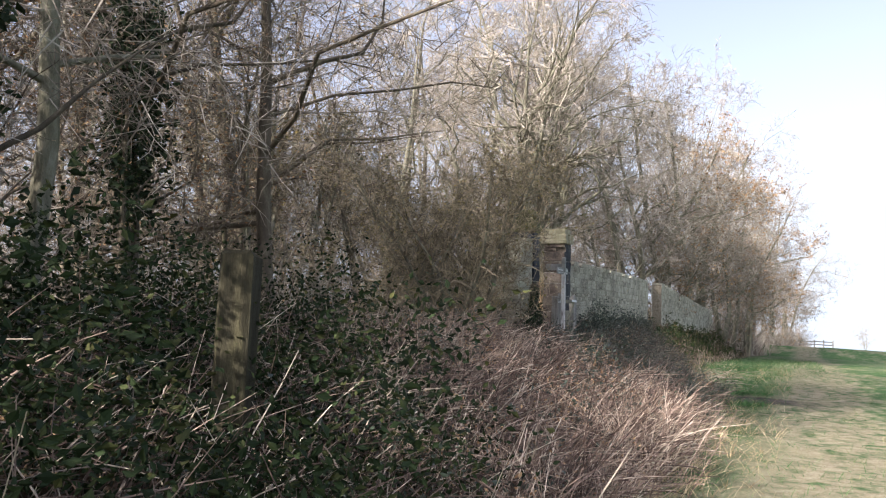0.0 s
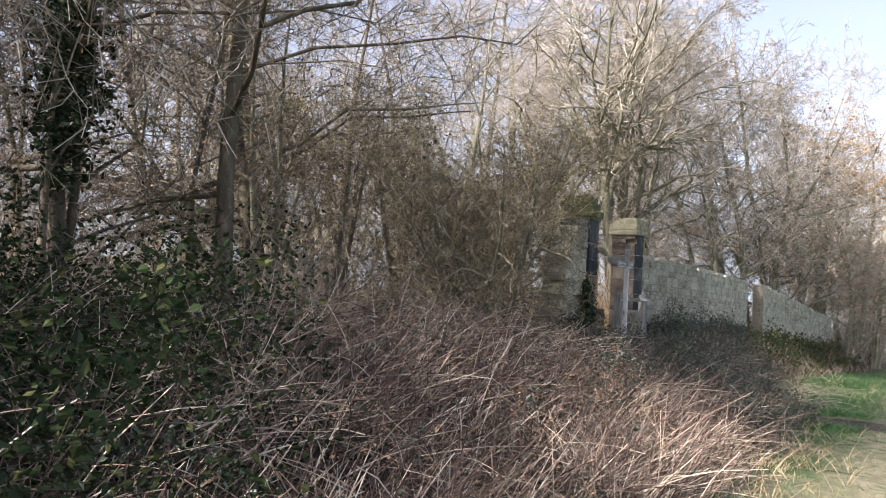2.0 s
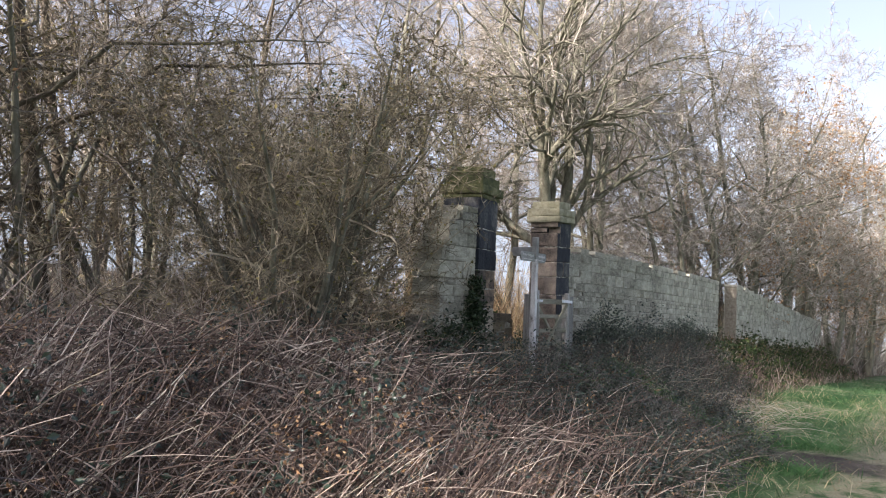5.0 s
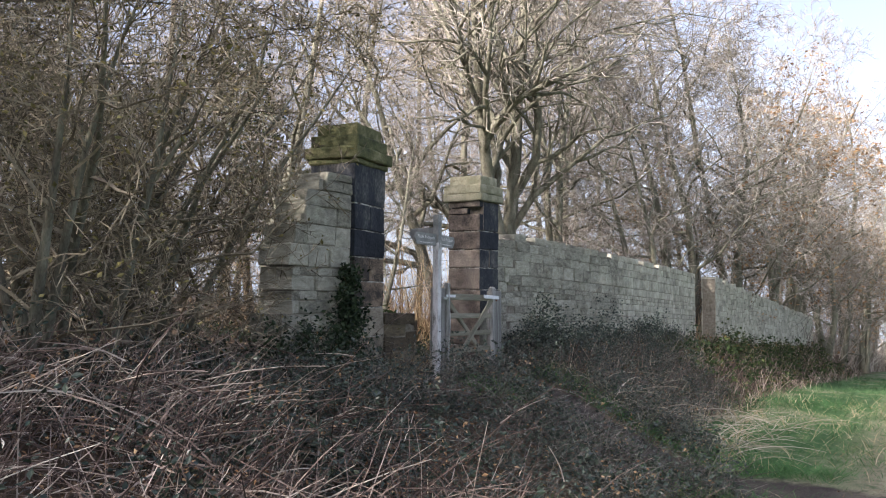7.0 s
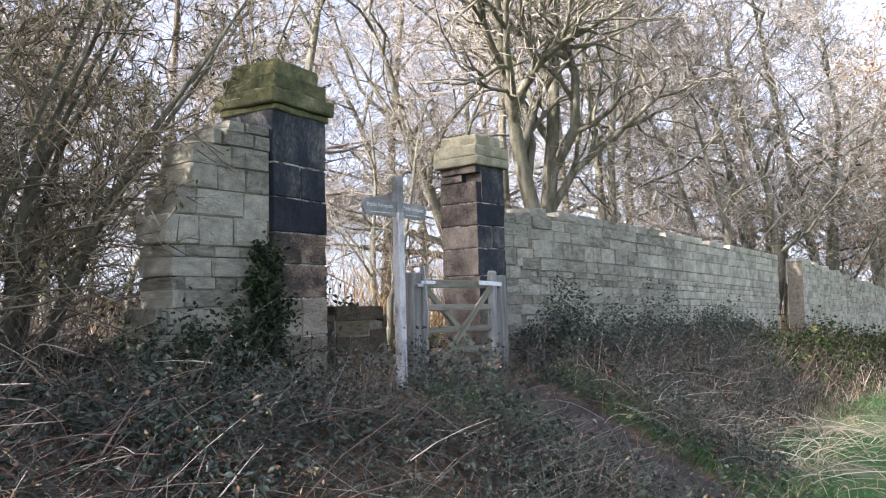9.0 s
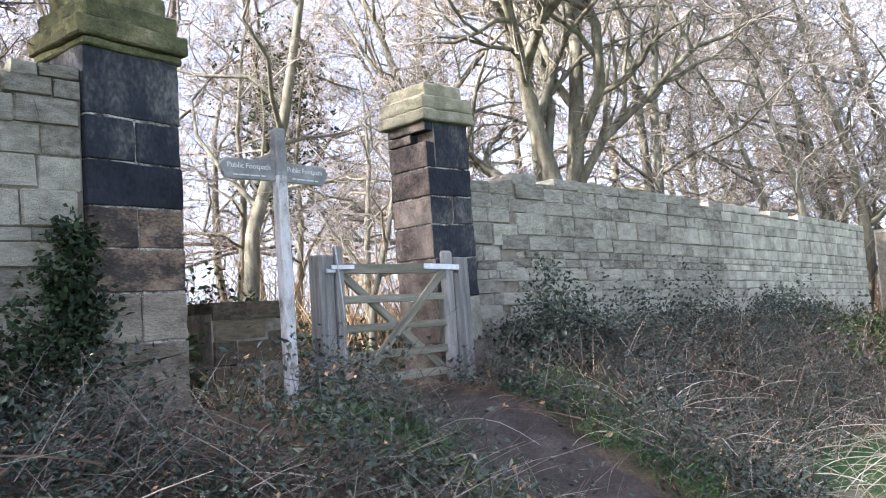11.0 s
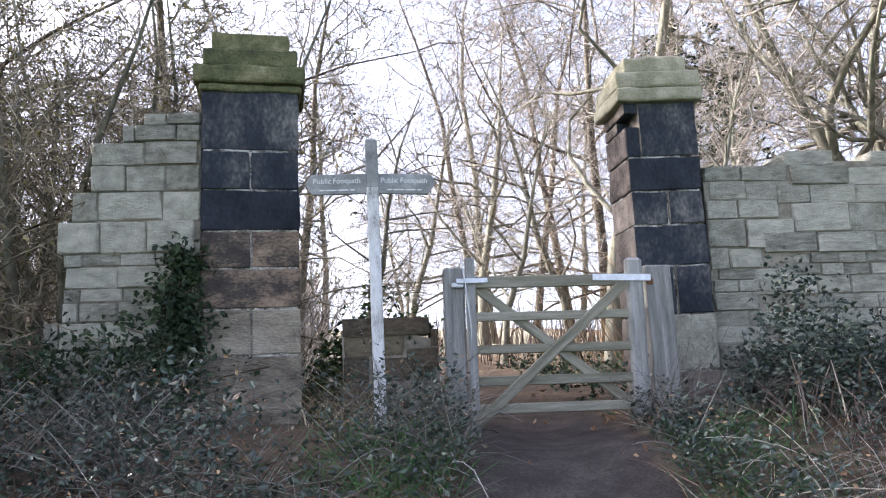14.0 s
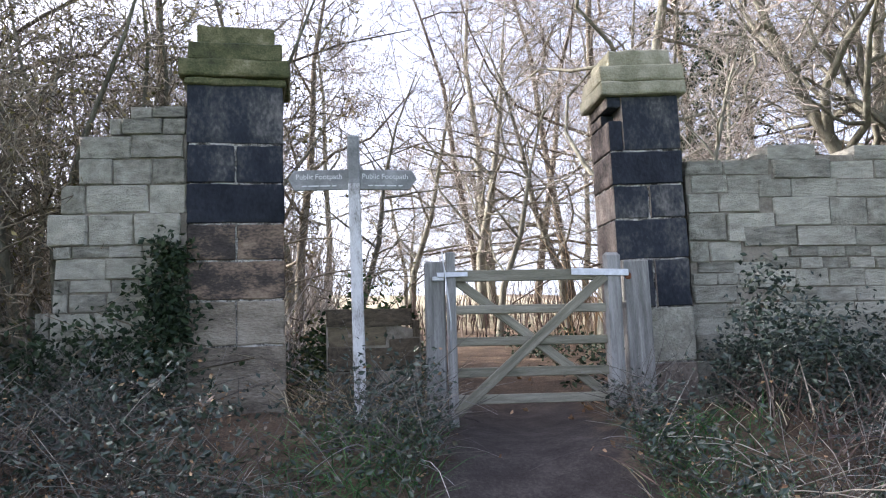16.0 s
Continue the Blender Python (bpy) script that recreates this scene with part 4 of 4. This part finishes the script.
leaf_patch("bramble_leaves", "dark green and bronze bramble leaves low on the bank", 38000, (-14, 10), (-3.9, 0.2), 0.6, 0.024, M_GLOSSLEAF, 41, bank_keep)
leaf_patch("gate_bramble", "dark low bramble and ground ivy crowding both sides of the path", 42000, (-4, 9), (-4.0, -0.1), 0.38, 0.022, M_GLOSSLEAF, 49, bank_keep)
leaf_patch("far_bramble", "dark bramble along the ruined further wall", 12000, (9.5, 36), (-2.2, 0.1), 0.5, 0.05, M_BRAMBLE, 50, lambda x, y: smooth(-2.4, -1.0, y))
stalk_field("far_stalks", "withered stems along the foot of the long wall", 4200, (4, 36), (-2.4, 0.1), (0.2, 0.6), (0.1, 0.8), 0.006, M_STALK, 55, lambda x, y: smooth(-2.7, -1.5, y) * min(1, 0.2 + clump(x * 0.7, y)), 3, 0.05)
stalk_field("verge_grass", "rough green grass on the shaded verge", 5000, (9, 34), (-6, -1.6), (0.1, 0.3), (0.2, 1.0), 0.006, M_BLADE, 56, None, 2, 0.2, "grass")
stalk_field("undergrowth", "brown leafless undergrowth filling the wood floor", 4200, (-17, 0.4), (0.9, 9), (0.6, 2.3), (0.2, 1.4), 0.006, M_TWIG, 57, None, 3, 0.03, "undergrowth")
stalk_field("wood_scrub", "brown leafless scrub far back in the wood", 4500, (-24, -0.5), (14, 26), (1.5, 4.5), (0.05, 0.5), 0.014, M_TWIG, 58, lambda x, y: 0 if abs(x - 1.3) < 0.8 else 1, 3, 0.03, "undergrowth")
stalk_field("tawny_scrub", "tawny sunlit scrub behind the long wall", 6500, (4.6, 48), (1.2, 9), (0.8, 2.6), (0.05, 0.7), 0.009, M_GOLD, 59, None, 3, 0.04, "undergrowth")
stalk_field("edge_scrub", "brown leafless scrub along the far wood edge", 3000, (30, 105), (-6.5, 5), (1.0, 3.0), (0.1, 0.8), 0.02, M_TWIG, 61, lambda x, y: 1 if 0.8 - 0.085 * (x - 20) < y < 5.5 - 0.085 * (x - 20) else 0, 3, 0.04, "undergrowth")
leaf_patch("evergreen_bramble", "deep green evergreen bramble thicket, leaves darkened for the shade", 46000, (-16, -7), (-4.0, 0.6), 1.1, 0.027, M_EVERGREEN, 42, evergreen_keep)
leaf_patch("withered_leaves", "withered brown leaves caught among the stalks", 17000, (-16, 8), (-4.0, 0.2), 0.55, 0.016, M_DEADLEAF, 43, lambda x, y: bank_keep(x, y) * (1 - 0.75 * smooth(-5, -1, x)) * (1 - 0.9 * evergreen_keep(x, y)))
leaf_patch("wall_bramble", "dark bramble growing up against the long wall", 14000, (4.0, 12), (-0.7, 0.3), 0.75, 0.026, M_GLOSSLEAF, 44, lambda x, y: min(1, 0.7 * clump(x, 0.3) + 0.1 + math.exp(-((x - 4.7) / 0.5) ** 2)), low=0.1)
stalk_field("bramble_arches", "long bleached bramble stems arching over the ground by the path", 190, (3.2, 7.5), (-3.6, -0.9), (0.6, 1.3), (0.5, 1.6), 0.0045, M_PALESTALK, 62, off_path, 6, 0.14, "brambles")
leaf_patch("fallen_leaves", "scattered fallen leaves on the muddy path", 90, (1.7, 3.4), (-4.8, 3), 0.01, 0.035, M_DEADLEAF, 45, lambda x, y: 1, "leaves")
leaf_patch("wood_floor_leaves", "low ivy and leaf litter on the wood floor beyond the gate", 9000, (-3, 9), (0.9, 8), 0.22, 0.045, M_IVY, 46, lambda x, y: 0 if abs(x - 2.6) < 0.6 else 1, "ground ivy")


# ivy on the pillar's flank, on the cap and on a trunk
leaf_patch("stub_bramble", "bramble and dead grass heaped behind the signpost", 3500, (0.75, 1.75), (0.35, 1.6), 0.85, 0.03, M_BRAMBLE, 47, lambda x, y: 1)
stalk_field("stub_grass", "long pale dead grass by the low remnant wall", 900, (0.75, 1.8), (-0.2, 1.4), (0.3, 0.7), (0.2, 1.0), 0.003, M_STRAW, 48, None, 3, 0.2, "grass")


def ivy_on(name, label, centres, count, size, seed, at=(0, 0, 0)):
    """Ivy: creeping stems and a loose skin of leaves round the given centres."""
    rnd = random.Random(seed)
    o = Vector(at)
    th = thing(name, label, "ivy", at)
    pts = []
    for i, (cx, cy, cz, sx, sy, sz) in enumerate(centres):
        c = Vector((cx, cy, cz)) - o
        for _ in range(80):
            pts.append(c + Vector((rnd.gauss(0, sx), rnd.gauss(0, sy), rnd.gauss(0, sz))))
        s = [c + Vector((rnd.gauss(0, sx), rnd.gauss(0, sy) * 0.5, sz * k)) for k in (-2, -1, 0, 1, 2)]
        part("stem", tube_data("stem", s, [0.012, 0.01, 0.008, 0.006, 0.003], M_DARKTWIG, 4), th)
    v, f = leaf_quads(pts, rnd, size, count)
    part("leaves", mesh_of("leaves", v, f, M_IVY), th)
    return th


ivy_on("ivy", "dark ivy clinging to the pillar's flank and broken wall", [(-0.12, -0.03, 1.27, 0.06, 0.03, 0.07), (-0.16, -0.05, 1.0, 0.08, 0.04, 0.1), (-0.05, -0.07, 0.8, 0.07, 0.03, 0.1), (-0.3, -0.08, 0.72, 0.2, 0.08, 0.16), (-0.45, -0.14, 0.5, 0.28, 0.1, 0.14), (-0.85, -0.12, 0.55, 0.22, 0.1, 0.16), (-0.2, -0.16, 0.4, 0.2, 0.1, 0.12), (-1.2, -0.1, 0.5, 0.25, 0.12, 0.16)], 3400, 0.03, 51)
ivy_on("ivy", "dark ivy column round a trunk in the wood", [(-9.61, 1.72, 2.4 + 0.45 * k, 0.2, 0.2, 0.26) for k in range(5)], 2600, 0.05, 53)
ivy_on("ivy", "pale ivy column round a trunk behind the wall", [(8.2, 10, 3.2 + 0.7 * k, 0.5 + 0.12 * (k % 2), 0.4, 0.4) for k in range(6)], 4200, 0.06, 54)


# field fence far off
def far_fence():
    fe = thing("field_fence", "weathered post-and-rail fence across the far field", "fence")
    n = 9
    P = [Vector((84 + 2 * k / n, -0.6 - 7.8 * k / (n - 1), 0)) for k in range(n)]
    for p in P:
        p.z = ground_z(p.x, p.y)
        part("post", block_data("post", 0.16, 0.16, 1.15, M_TIMBER, 0.02, 0.005), fe, at=pose(p.x, p.y, p.z - 0.2))
    for a, b in zip(P, P[1:]):
        for h in (0.4, 0.75):
            part("rail", tube_data("rail", [a + Vector((0, 0, h)), b + Vector((0, 0, h))], [0.06, 0.06], M_TIMBER, 5), fe)


far_fence()
